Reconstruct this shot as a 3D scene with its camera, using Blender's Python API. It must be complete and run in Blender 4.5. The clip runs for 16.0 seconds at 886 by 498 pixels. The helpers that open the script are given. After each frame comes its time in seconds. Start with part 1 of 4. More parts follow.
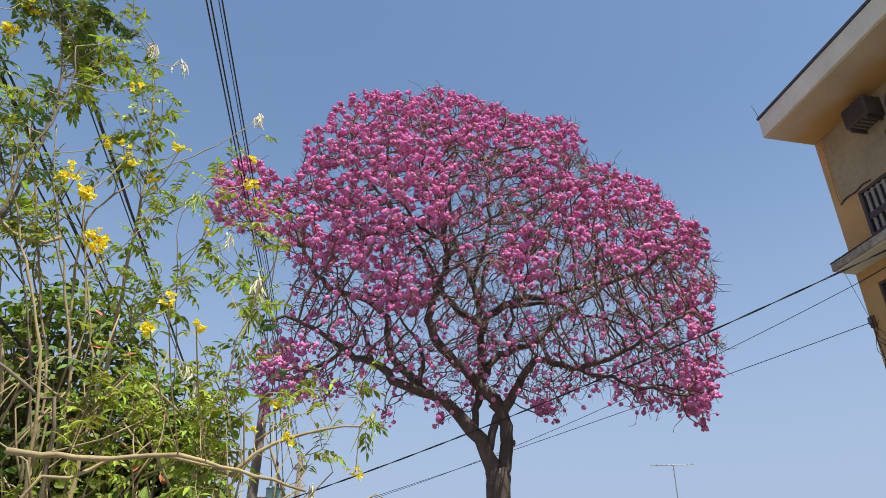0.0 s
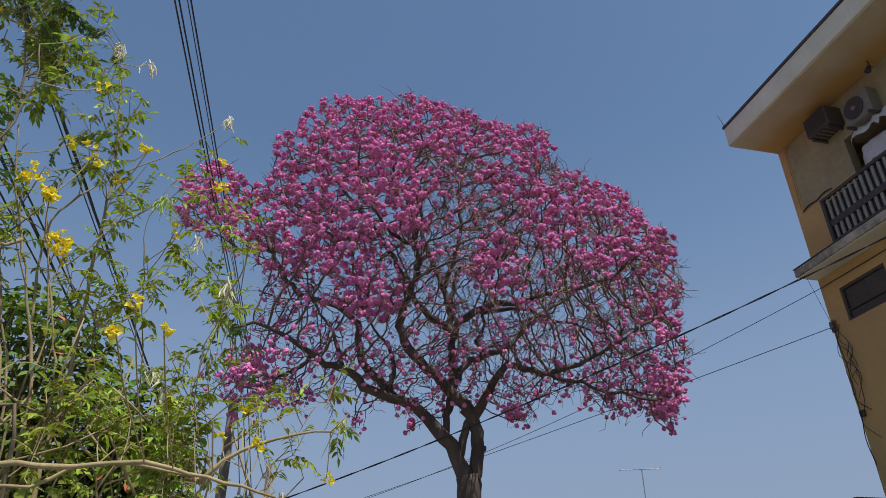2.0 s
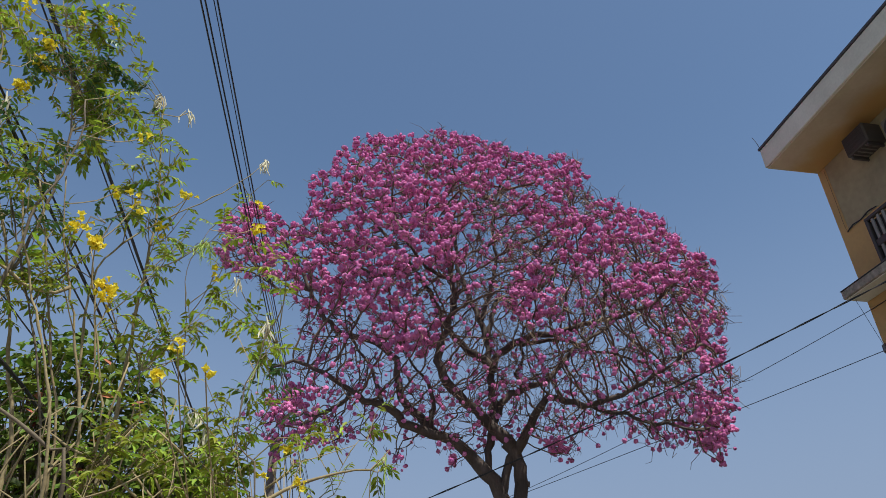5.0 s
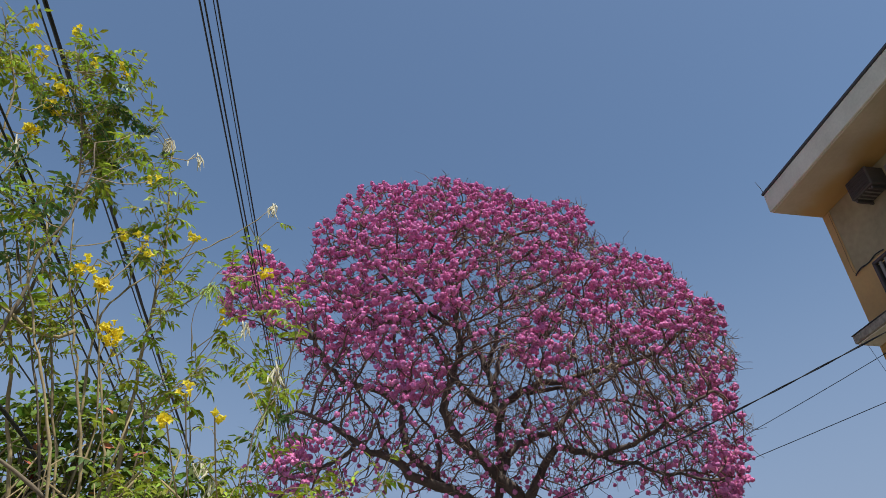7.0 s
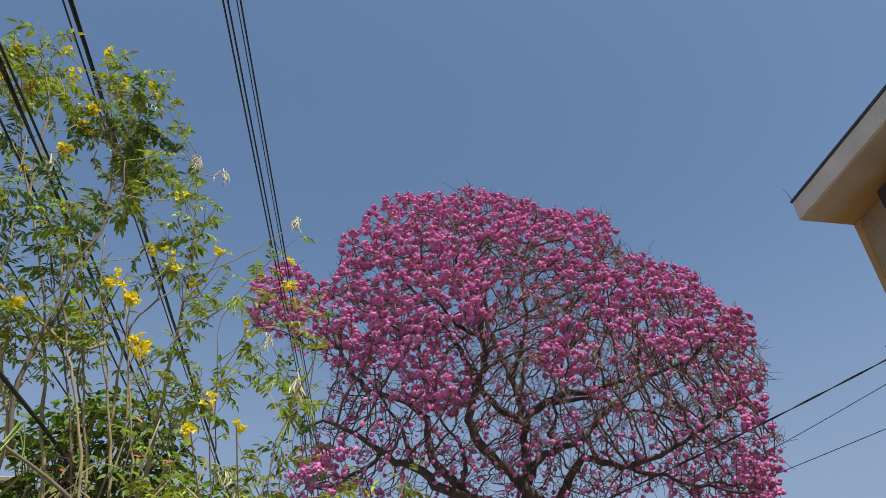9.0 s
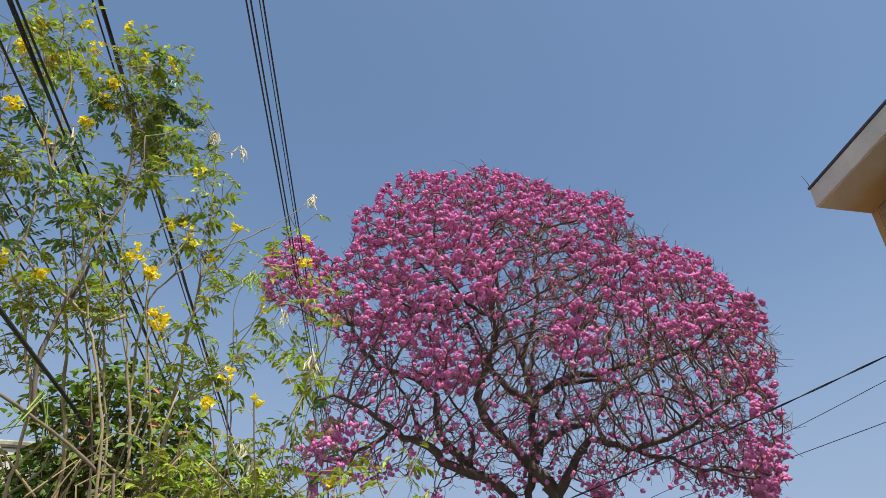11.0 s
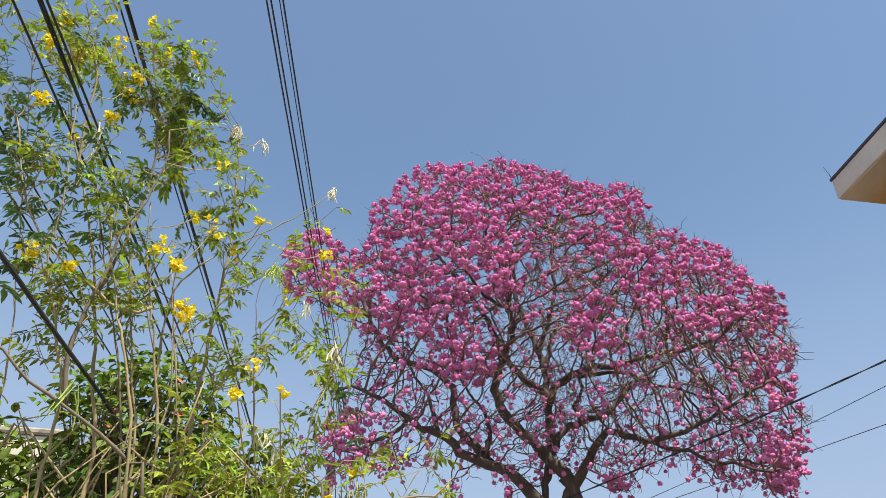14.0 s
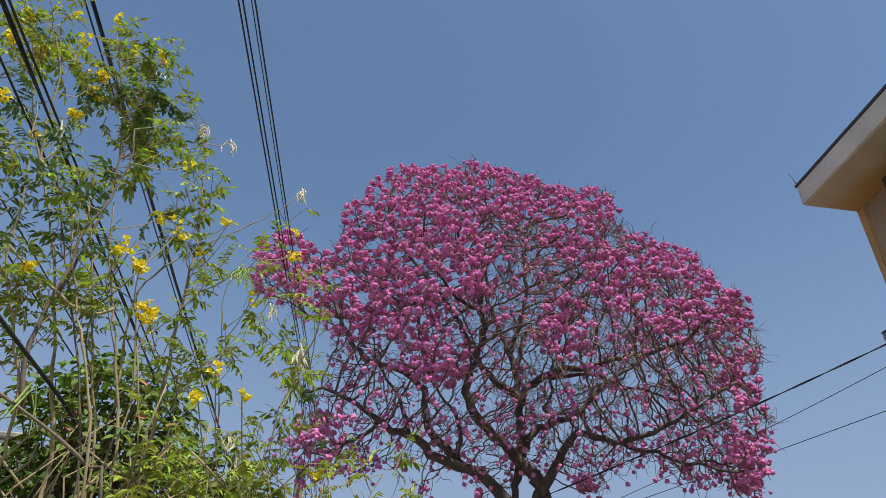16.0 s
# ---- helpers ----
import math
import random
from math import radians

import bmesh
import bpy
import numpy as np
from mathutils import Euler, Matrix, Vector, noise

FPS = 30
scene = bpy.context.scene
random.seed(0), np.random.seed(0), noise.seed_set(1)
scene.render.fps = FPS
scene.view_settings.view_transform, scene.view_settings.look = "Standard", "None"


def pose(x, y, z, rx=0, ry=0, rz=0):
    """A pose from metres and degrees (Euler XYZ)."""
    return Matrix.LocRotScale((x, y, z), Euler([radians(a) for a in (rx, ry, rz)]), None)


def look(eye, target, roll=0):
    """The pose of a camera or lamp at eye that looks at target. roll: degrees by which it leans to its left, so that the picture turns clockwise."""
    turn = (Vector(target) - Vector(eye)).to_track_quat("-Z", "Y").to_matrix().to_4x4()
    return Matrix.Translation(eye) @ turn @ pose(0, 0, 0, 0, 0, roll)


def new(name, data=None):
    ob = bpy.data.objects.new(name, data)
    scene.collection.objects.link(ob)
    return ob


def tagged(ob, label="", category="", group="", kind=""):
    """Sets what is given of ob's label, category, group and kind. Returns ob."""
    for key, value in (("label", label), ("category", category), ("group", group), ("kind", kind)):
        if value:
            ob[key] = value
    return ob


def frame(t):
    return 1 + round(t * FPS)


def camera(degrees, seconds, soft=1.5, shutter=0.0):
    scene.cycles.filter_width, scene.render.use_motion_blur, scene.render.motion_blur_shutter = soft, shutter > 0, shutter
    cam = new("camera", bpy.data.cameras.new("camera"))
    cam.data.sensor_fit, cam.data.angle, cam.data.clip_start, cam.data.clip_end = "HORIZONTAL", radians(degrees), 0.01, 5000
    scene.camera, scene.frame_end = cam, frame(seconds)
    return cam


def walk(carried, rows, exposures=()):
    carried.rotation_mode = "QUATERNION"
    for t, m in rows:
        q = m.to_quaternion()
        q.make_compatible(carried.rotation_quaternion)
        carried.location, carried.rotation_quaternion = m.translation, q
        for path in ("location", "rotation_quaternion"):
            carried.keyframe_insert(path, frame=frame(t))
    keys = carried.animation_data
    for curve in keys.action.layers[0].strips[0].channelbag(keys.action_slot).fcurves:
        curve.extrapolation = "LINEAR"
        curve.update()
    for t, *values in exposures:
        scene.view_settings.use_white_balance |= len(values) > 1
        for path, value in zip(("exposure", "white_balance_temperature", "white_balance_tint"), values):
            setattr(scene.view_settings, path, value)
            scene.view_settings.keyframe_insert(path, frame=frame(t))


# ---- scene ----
cam = camera(66.0, 16.0, soft=0.5)
# seconds, eye, turn to the left of +y, tilt up, roll (degrees)
PATH = [
    (0.0, 0.015, 0.015, 1.630, -10.92, 28.72, 0.43),
    (0.5, 0.016, 0.024, 1.624, -11.27, 28.82, 0.66),
    (1.0, 0.011, 0.030, 1.628, -13.19, 28.56, -0.47),
    (1.5, 0.007, 0.024, 1.625, -13.43, 28.83, -1.15),
    (2.0, 0.010, 0.029, 1.623, -13.72, 29.25, -0.80),
    (2.5, 0.011, 0.013, 1.621, -12.84, 28.42, -0.88),
    (3.0, 0.015, 0.012, 1.618, -13.81, 28.12, -1.39),
    (3.5, 0.010, 0.026, 1.618, -14.00, 28.11, -1.82),
    (4.0, 0.014, 0.016, 1.618, -13.93, 29.56, -0.95),
    (4.5, 0.015, 0.022, 1.618, -12.33, 30.65, -0.77),
    (5.0, 0.015, 0.010, 1.621, -10.29, 32.07, -0.98),
    (5.2, 0.015, 0.000, 1.617, -10.12, 32.54, -0.81),
    (7.3, -0.023, 0.099, 1.629, -10.05, 36.29, -1.45),
    (7.5, -0.019, 0.084, 1.629, -9.63, 36.23, -1.40),
    (8.0, -0.017, 0.058, 1.620, -7.45, 38.41, -0.11),
    (8.5, -0.000, 0.030, 1.612, -7.07, 38.54, 0.27),
    (9.0, 0.009, 0.038, 1.610, -7.42, 36.97, -0.05),
    (9.5, -0.024, 0.083, 1.620, -7.77, 37.04, 0.50),
    (9.7, -0.004, 0.053, 1.608, -6.15, 36.15, 1.96),
    (11.8, -0.009, -0.004, 1.608, -6.40, 35.08, 1.79),
    (12.0, 0.002, -0.011, 1.604, -6.26, 35.10, 1.19),
    (12.5, 0.009, -0.009, 1.609, -5.83, 35.36, 2.33),
    (13.0, 0.000, -0.025, 1.599, -7.20, 35.49, 1.85),
    (13.5, -0.020, -0.017, 1.603, -7.85, 35.06, 1.11),
    (14.0, -0.032, -0.004, 1.603, -4.62, 34.36, 2.96),
    (14.5, -0.033, 0.027, 1.608, -10.62, 32.93, 1.40),
    (15.0, -0.028, 0.021, 1.609, -11.39, 33.64, 1.21),
    (15.5, -0.019, 0.008, 1.609, -9.69, 34.96, 1.63),
    (16.0, -0.003, -0.019, 1.603, -7.26, 34.59, 1.91),
]


def row(t, x, y, z, yaw, tilt, roll):
    a, b = radians(yaw), radians(tilt)
    ahead = Vector((-math.sin(a) * math.cos(b), math.cos(a) * math.cos(b), math.sin(b)))
    return t, look((x, y, z), Vector((x, y, z)) + ahead, roll)


EXPOSURES = [(0.0, 0.5, 6500, 5), (0.5, 0.22, 6350, 5), (0.8, 0.0, 6250, 5), (1.0, -0.08, 6230, 5), (5.2, -0.03, 6230, 5), (8.0, 0.03, 6400, 5), (9.0, 0.08, 6450, 5), (9.5, 0.28, 6560, 5), (9.7, 0.32, 6560, 5), (11.8, 0.38, 6500, 4), (12.5, 0.57, 6650, 4), (13.0, 0.43, 6670, 4), (13.5, 0.34, 6530, 4), (14.0, 0.62, 6720, 4), (14.2, 0.55, 6600, 4), (14.5, 0.15, 6350, 5), (15.5, -0.02, 6280, 5), (16.0, 0.12, 6300, 5)]
walk(cam, [row(*r) for r in PATH], EXPOSURES)

# ---- world and sun ----
SUN = Vector((0.14, -0.36, 0.92)).normalized()
world = bpy.data.worlds.new("sky")
scene.world = world
world.use_nodes = True
wn = world.node_tree
sky = wn.nodes.new("ShaderNodeTexSky")
sky.sky_type, sky.sun_disc = "NISHITA", False
sky.sun_elevation = math.asin(SUN.z)
sky.sun_rotation = math.atan2(SUN.x, SUN.y)
sky.air_density, sky.dust_density, sky.ozone_density = 1.0, 0.8, 1.5
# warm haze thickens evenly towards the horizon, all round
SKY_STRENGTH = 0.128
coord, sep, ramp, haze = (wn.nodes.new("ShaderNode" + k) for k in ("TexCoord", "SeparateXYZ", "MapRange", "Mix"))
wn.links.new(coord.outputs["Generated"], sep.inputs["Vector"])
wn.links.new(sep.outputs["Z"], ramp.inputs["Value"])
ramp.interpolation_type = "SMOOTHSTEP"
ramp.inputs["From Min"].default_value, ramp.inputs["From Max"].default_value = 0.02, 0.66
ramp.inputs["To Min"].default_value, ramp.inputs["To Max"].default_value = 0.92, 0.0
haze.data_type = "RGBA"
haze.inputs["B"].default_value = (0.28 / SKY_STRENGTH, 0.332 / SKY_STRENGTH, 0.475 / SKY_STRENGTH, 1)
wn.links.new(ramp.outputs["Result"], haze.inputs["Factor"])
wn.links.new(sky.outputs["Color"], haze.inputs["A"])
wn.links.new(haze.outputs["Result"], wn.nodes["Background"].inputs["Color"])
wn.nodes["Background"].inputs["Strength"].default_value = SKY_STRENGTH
sun = new("sun", bpy.data.lights.new("sun", "SUN"))
sun.data.energy, sun.data.angle, sun.data.color = 5.0, radians(0.5), (1.0, 0.95, 0.87)
sun.matrix_world = look(SUN * 50, (0, 0, 0))


# ---- materials ----
def material(name, color, other=None, rough=0.7, scale=8.0, fine=60.0, bump=0.2, metal=0.0, amount=0.5, island=0.0, through_light=0.0, stretch=(1, 1, 1), bump_size=0.01, shine=0.5):
    """Two scales of mottling between color and other, with relief; island: how far loose pieces differ."""
    m = bpy.data.materials.new(name)
    m.use_nodes = True
    nt = m.node_tree
    n, l = nt.nodes, nt.links
    p, out = n["Principled BSDF"], n["Material Output"]
    other = other or tuple(c * 0.6 for c in color)
    tc = n.new("ShaderNodeTexCoord")
    mp = n.new("ShaderNodeMapping")
    mp.inputs["Scale"].default_value = stretch
    l.new(tc.outputs["Object"], mp.inputs["Vector"])
    big, small = n.new("ShaderNodeTexNoise"), n.new("ShaderNodeTexNoise")
    for tex, s, d in ((big, scale, 6), (small, fine, 4)):
        tex.inputs["Scale"].default_value, tex.inputs["Detail"].default_value = s, d
        l.new(mp.outputs["Vector"], tex.inputs["Vector"])
    add = n.new("ShaderNodeMath")
    add.operation = "MULTIPLY_ADD"
    l.new(small.outputs["Fac"], add.inputs[0])
    add.inputs[1].default_value = 0.4
    l.new(big.outputs["Fac"], add.inputs[2])
    rng = n.new("ShaderNodeMapRange")
    rng.inputs["From Min"].default_value, rng.inputs["From Max"].default_value = 0.5, 0.95
    rng.inputs["To Max"].default_value = amount
    l.new(add.outputs[0], rng.inputs["Value"])
    mix = n.new("ShaderNodeMix")
    mix.data_type = "RGBA"
    mix.inputs["A"].default_value, mix.inputs["B"].default_value = (*color, 1), (*other, 1)
    l.new(rng.outputs["Result"], mix.inputs["Factor"])
    col = mix.outputs["Result"]
    if island:
        geo, hsv = n.new("ShaderNodeNewGeometry"), n.new("ShaderNodeHueSaturation")
        for key, lo, hi in (("Value", 1 - island, 1 + island), ("Hue", 0.5 - island * 0.06, 0.5 + island * 0.06)):
            r = n.new("ShaderNodeMapRange")
            r.inputs["To Min"].default_value, r.inputs["To Max"].default_value = lo, hi
            l.new(geo.outputs["Random Per Island"], r.inputs["Value"])
            l.new(r.outputs["Result"], hsv.inputs[key])
        l.new(col, hsv.inputs["Color"])
        col = hsv.outputs["Color"]
    l.new(col, p.inputs["Base Color"])
    p.inputs["Specular IOR Level"].default_value = shine
    p.inputs["Roughness"].default_value, p.inputs["Metallic"].default_value = rough, metal
    if bump:
        b = n.new("ShaderNodeBump")
        b.inputs["Strength"].default_value, b.inputs["Distance"].default_value = bump, bump_size
        l.new(add.outputs[0], b.inputs["Height"])
        l.new(b.outputs["Normal"], p.inputs["Normal"])
    if through_light:
        tr, mx = n.new("ShaderNodeBsdfTranslucent"), n.new("ShaderNodeMixShader")
        l.new(col, tr.inputs["Color"])
        mx.inputs["Fac"].default_value = through_light
        l.new(p.outputs["BSDF"], mx.inputs[1])
        l.new(tr.outputs["BSDF"], mx.inputs[2])
        l.new(mx.outputs["Shader"], out.inputs["Surface"])
    return m


def stained(m, color, x0, x1):
    """Lets a water stain spread over a material, from x0 (clean) to x1 (stained), with a ragged edge."""
    n, l = m.node_tree.nodes, m.node_tree.links
    p = n["Principled BSDF"]
    old = p.inputs["Base Color"].links[0].from_socket
    tc, sep, tex, add, rng_, mix = (n.new("ShaderNode" + k) for k in ("TexCoord", "SeparateXYZ", "TexNoise", "Math", "MapRange", "Mix"))
    tex.inputs["Scale"].default_value, tex.inputs["Detail"].default_value = 1.6, 5
    l.new(tc.outputs["Object"], sep.inputs["Vector"])
    l.new(tc.outputs["Object"], tex.inputs["Vector"])
    add.operation = "MULTIPLY_ADD"
    add.inputs[1].default_value = 0.6
    l.new(tex.outputs["Fac"], add.inputs[0])
    l.new(sep.outputs["X"], add.inputs[2])
    rng_.interpolation_type = "SMOOTHSTEP"
    rng_.inputs["From Min"].default_value, rng_.inputs["From Max"].default_value = x0 + 0.3, x1 + 0.3
    l.new(add.outputs[0], rng_.inputs["Value"])
    mix.data_type = "RGBA"
    mix.inputs["B"].default_value = (*color, 1)
    l.new(rng_.outputs["Result"], mix.inputs["Factor"])
    l.new(old, mix.inputs["A"])
    l.new(mix.outputs["Result"], p.inputs["Base Color"])
    return m


ASPHALT = material("dusty_concrete_paving", (0.17, 0.155, 0.135), (0.11, 0.1, 0.085), 0.9, 0.6, 40, 0.3)
YELLOW = material("yellow_wall_paint", (0.56, 0.36, 0.13), (0.38, 0.25, 0.11), 0.85, 0.9, 14, 0.25, amount=0.7)
OLIVE = material("faded_olive_plaster", (0.42, 0.36, 0.2), (0.2, 0.165, 0.09), 0.9, 0.8, 9, 0.2, amount=0.7)
SOFFIT = material("cream_soffit_paint", (0.60, 0.51, 0.33), (0.40, 0.32, 0.19), 0.85, 1.3, 14, 0.12, amount=0.5)
stained(SOFFIT, (0.5, 0.31, 0.1), 8.35, 9.0)
WHITE = material("weathered_white_paint", (0.74, 0.70, 0.54), (0.42, 0.385, 0.28), 0.8, 1.2, 25, 0.2, amount=0.6)
STAINED = material("stained_concrete", (0.56, 0.5, 0.38), (0.06, 0.052, 0.042), 0.9, 1.9, 16, 0.35, amount=0.95)
DARK_EDGE = material("dark_roof_edge", (0.06, 0.06, 0.065), (0.1, 0.095, 0.09), 0.7, 3, 30, 0.2)
DARK_METAL = material("dark_painted_metal", (0.045, 0.04, 0.04), (0.1, 0.07, 0.05), 0.6, 5, 60, 0.2)
GREY_SLAT = material("pale_grey_painted_metal", (0.30, 0.285, 0.245), (0.15, 0.135, 0.11), 0.6, 5, 50, 0.2)
# near-black colour stands in for the shade inside the opening and the window
INTERIOR = material("interior_shade_dark", (0.09, 0.075, 0.06), (0.05, 0.04, 0.035), 0.9, 2, 20, 0.1)
AC_WHITE = material("grimy_white_casing", (0.24, 0.215, 0.175), (0.1, 0.085, 0.07), 0.6, 3, 40, 0.1)
AC_BROWN = material("rusty_brown_casing", (0.085, 0.072, 0.06), (0.045, 0.036, 0.03), 0.7, 5, 40, 0.2)
CLOTH = material("grey_white_cloth", (0.62, 0.6, 0.58), (0.42, 0.4, 0.4), 0.9, 4, 60, 0.2)
CABLE = material("black_cable", (0.018, 0.018, 0.02), (0.04, 0.04, 0.042), 0.6, 6, 80, 0.1)
CONCRETE = material("grey_concrete", (0.19, 0.155, 0.12), (0.1, 0.08, 0.062), 0.9, 3, 40, 0.3)
GALV = material("galvanised_metal", (0.35, 0.35, 0.36), (0.2, 0.2, 0.21), 0.5, 8, 60, 0.1, metal=0.6)
RUST = material("rusty_iron", (0.2, 0.085, 0.05), (0.1, 0.05, 0.035), 0.8, 8, 60, 0.2)
GREEN_PAINT = material("pale_green_enamel", (0.25, 0.4, 0.36), (0.18, 0.28, 0.25), 0.5, 5, 40, 0.1)
PORCELAIN = material("brown_porcelain", (0.12, 0.1, 0.1), (0.2, 0.2, 0.2), 0.3, 5, 40, 0.0)
BARK = material("dark_furrowed_bark", (0.066, 0.05, 0.042), (0.16, 0.118, 0.096), 0.95, 5, 45, 0.7, stretch=(1, 1, 0.35), amount=0.8, bump_size=0.03)
TWIG = material("grey_brown_twig_bark", (0.105, 0.07, 0.055), (0.31, 0.21, 0.155), 0.95, 4, 30, 0.3)
PINK = material("pink_trumpet_petals", (0.70, 0.20, 0.455), (0.78, 0.32, 0.575), 0.95, 3, 18, 0.0, island=0.22, through_light=0.08, shine=0.0, amount=0.8)
SEED = material("dry_tan_pods", (0.36, 0.25, 0.16), (0.22, 0.15, 0.1), 0.85, 10, 60, 0.2, island=0.3)
CANE = material("pale_brown_cane_bark", (0.42, 0.325, 0.165), (0.2, 0.145, 0.075), 0.85, 9, 70, 0.4, amount=0.9)
CANE_DARK = material("dark_brown_cane_bark", (0.14, 0.105, 0.07), (0.22, 0.17, 0.11), 0.85, 9, 70, 0.4, amount=0.8)
LEAF = material("fresh_green_leaflets", (0.195, 0.29, 0.03), (0.45, 0.47, 0.048), 0.5, 6, 60, 0.1, island=0.5, through_light=0.35, amount=0.9, shine=0.3)
LEAF_OLD = material("older_dark_leaflets", (0.07, 0.15, 0.045), (0.15, 0.23, 0.05), 0.45, 6, 60, 0.1, island=0.4, through_light=0.2, amount=0.9, shine=0.4)
LEAF_DEEP = material("deep_green_leaves", (0.08, 0.145, 0.02), (0.27, 0.31, 0.032), 0.55, 3, 50, 0.1, island=0.45, through_light=0.3, amount=0.9, shine=0.3)
YELLOW_PETAL = material("yellow_trumpet_petals", (0.88, 0.70, 0.025), (0.9, 0.8, 0.12), 0.6, 9, 60, 0.1, island=0.12, through_light=0.35)
POD = material("pale_straw_seed_pods", (0.8, 0.74, 0.55), (0.55, 0.48, 0.3), 0.8, 9, 60, 0.2, island=0.2, through_light=0.15)
POD_GREEN = material("green_seed_pods", (0.3, 0.42, 0.08), (0.45, 0.5, 0.15), 0.6, 9, 60, 0.2, island=0.2)
RED_FRUIT = material("dull_red_dry_leaf", (0.4, 0.1, 0.05), (0.25, 0.09, 0.05), 0.7, 9, 60, 0.1, island=0.3)


# ---- mesh helpers ----
def mesh_ob(name, verts, faces, mat, parent=None, label="", smooth=False):
    me = bpy.data.meshes.new(name)
    me.from_pydata([tuple(v) for v in verts], [], faces)
    me.materials.append(mat)
    if smooth:
        me.polygons.foreach_set("use_smooth", [True] * len(me.polygons))
    me.update()
    ob = new(name, me)
    if parent is not None:
        ob.parent = parent
        ob.matrix_parent_inverse = parent.matrix_world.inverted()
    if label:
        ob["label"] = label
    return ob


def part(name, bm, mat, parent=None, label="", smooth=False):
    me = bpy.data.meshes.new(name)
    bm.to_mesh(me)
    bm.free()
    me.materials.append(mat)
    if smooth:
        me.polygons.foreach_set("use_smooth", [True] * len(me.polygons))
    ob = new(name, me)
    if parent is not None:
        ob.parent = parent
        ob.matrix_parent_inverse = parent.matrix_world.inverted()
    if label:
        ob["label"] = label
    return ob


def box(x0, x1, y0, y1, z0, z1, bevel=0.006, bm=None):
    one = bmesh.new()
    bmesh.ops.create_cube(one, size=1)
    bmesh.ops.scale(one, vec=(x1 - x0, y1 - y0, z1 - z0), verts=one.verts)
    bmesh.ops.translate(one, vec=((x0 + x1) / 2, (y0 + y1) / 2, (z0 + z1) / 2), verts=one.verts)
    if bevel:
        bmesh.ops.bevel(one, geom=one.edges[:], offset=bevel, segments=1, affect="EDGES")
    if bm is None:
        return one
    tmp = bpy.data.meshes.new("tmp")
    one.to_mesh(tmp)
    one.free()
    bm.from_mesh(tmp)
    bpy.data.meshes.remove(tmp)
    return bm


def cyl(p, q, r0, r1=None, n=12, bm=None):
    """A capped tapered cylinder from p to q."""
    p, q = Vector(p), Vector(q)
    one = bm or bmesh.new()
    turn = (q - p).to_track_quat("Z", "Y").to_matrix().to_4x4()
    bmesh.ops.create_cone(one, cap_ends=True, segments=n, radius1=r0, radius2=r0 if r1 is None else r1, depth=(q - p).length,
                          matrix=Matrix.Translation((p + q) / 2) @ turn)
    return one


class Soup:
    """Vertices and faces gathered for one mesh."""

    def __init__(self):
        self.v, self.f = [], []

    def add(self, verts, faces):
        k = len(self.v)
        self.v.extend(verts)
        self.f.extend(tuple(i + k for i in f) for f in faces)

    def tube(self, pts, radii, n=5):
        pts = [Vector(p) for p in pts]
        k, m = len(self.v), len(pts)
        side = None
        for i, p in enumerate(pts):
            d = (pts[min(i + 1, m - 1)] - pts[max(i - 1, 0)])
            d = d.normalized() if d.length > 1e-9 else Vector((0, 0, 1))
            if side is None:
                side = d.orthogonal().normalized()
            side = side - d * side.dot(d)
            side = side.normalized() if side.length > 1e-6 else d.orthogonal().normalized()
            other = d.cross(side)
            for j in range(n):
                a = 2 * math.pi * j / n
                self.v.append(p + (side * math.cos(a) + other * math.sin(a)) * radii[i])
        for i in range(m - 1):
            for j in range(n):
                a, b = k + i * n + j, k + i * n + (j + 1) % n
                self.f.append((a, b, b + n, a + n))
        self.f.append(tuple(k + j for j in reversed(range(n))))
        self.f.append(tuple(k + (m - 1) * n + j for j in range(n)))

    def make(self, name, mat, parent=None, label="", smooth=False):
        return mesh_ob(name, self.v, self.f, mat, parent, label, smooth)


def spline(pts, step):
    """A smooth curve through the points, in steps of about that length."""
    pts = [Vector(p) for p in pts]
    ext = [pts[0] * 2 - pts[1]] + pts + [pts[-1] * 2 - pts[-2]]
    out = []
    for i in range(1, len(ext) - 2):
        a, b, c, d = ext[i - 1:i + 3]
        n = max(1, round((c - b).length / step))
        for k in range(n):
            t = k / n
            out.append(0.5 * ((2 * b) + (c - a) * t + (2 * a - 5 * b + 4 * c - d) * t * t + (3 * b - a - 3 * c + d) * t ** 3))
    out.append(pts[-1])
    return out


def empty(name, at, label, category, group="", kind=""):
    ob = new(name)
    ob.location = at
    ob.empty_display_size = 0.2
    bpy.context.view_layer.update()
    return tagged(ob, label, category, group, kind)


# ---- ground ----
g = bmesh.new()
bmesh.ops.create_grid(g, x_segments=40, y_segments=40, size=900)
tagged(part("ground", g, ASPHALT), "pale dusty concrete street ground", "ground", kind="structure")

# ---- yellow apartment building ----
XW, YE = 9.22, 9.20          # street face and far end of the wall
house = empty("apartment_building", (13, 3, 0), "yellow three-storey apartment building with deep white eaves", "building")
Y0 = -3.0
for b in ((9.22, 16.0, Y0, YE, 0.0, 6.12), (9.22, 16.0, 8.82, YE, 6.12, 6.73), (9.22, 16.0, Y0, 7.83, 6.12, 6.73), (9.22, 16.0, Y0, YE, 6.73, 7.24),
          (9.22, 16.0, 9.0, YE, 7.24, 9.93), (9.22, 16.0, 7.72, 9.0, 7.24, 8.45), (9.22, 16.0, Y0, 3.6, 7.24, 9.93)):
    part("wall", box(*b, bevel=0), YELLOW, house)
part("recessed_panel", box(9.227, 9.4, 7.72, 9.0, 8.45, 9.93, 0), OLIVE, house, "stained olive plaster panel under the eaves")
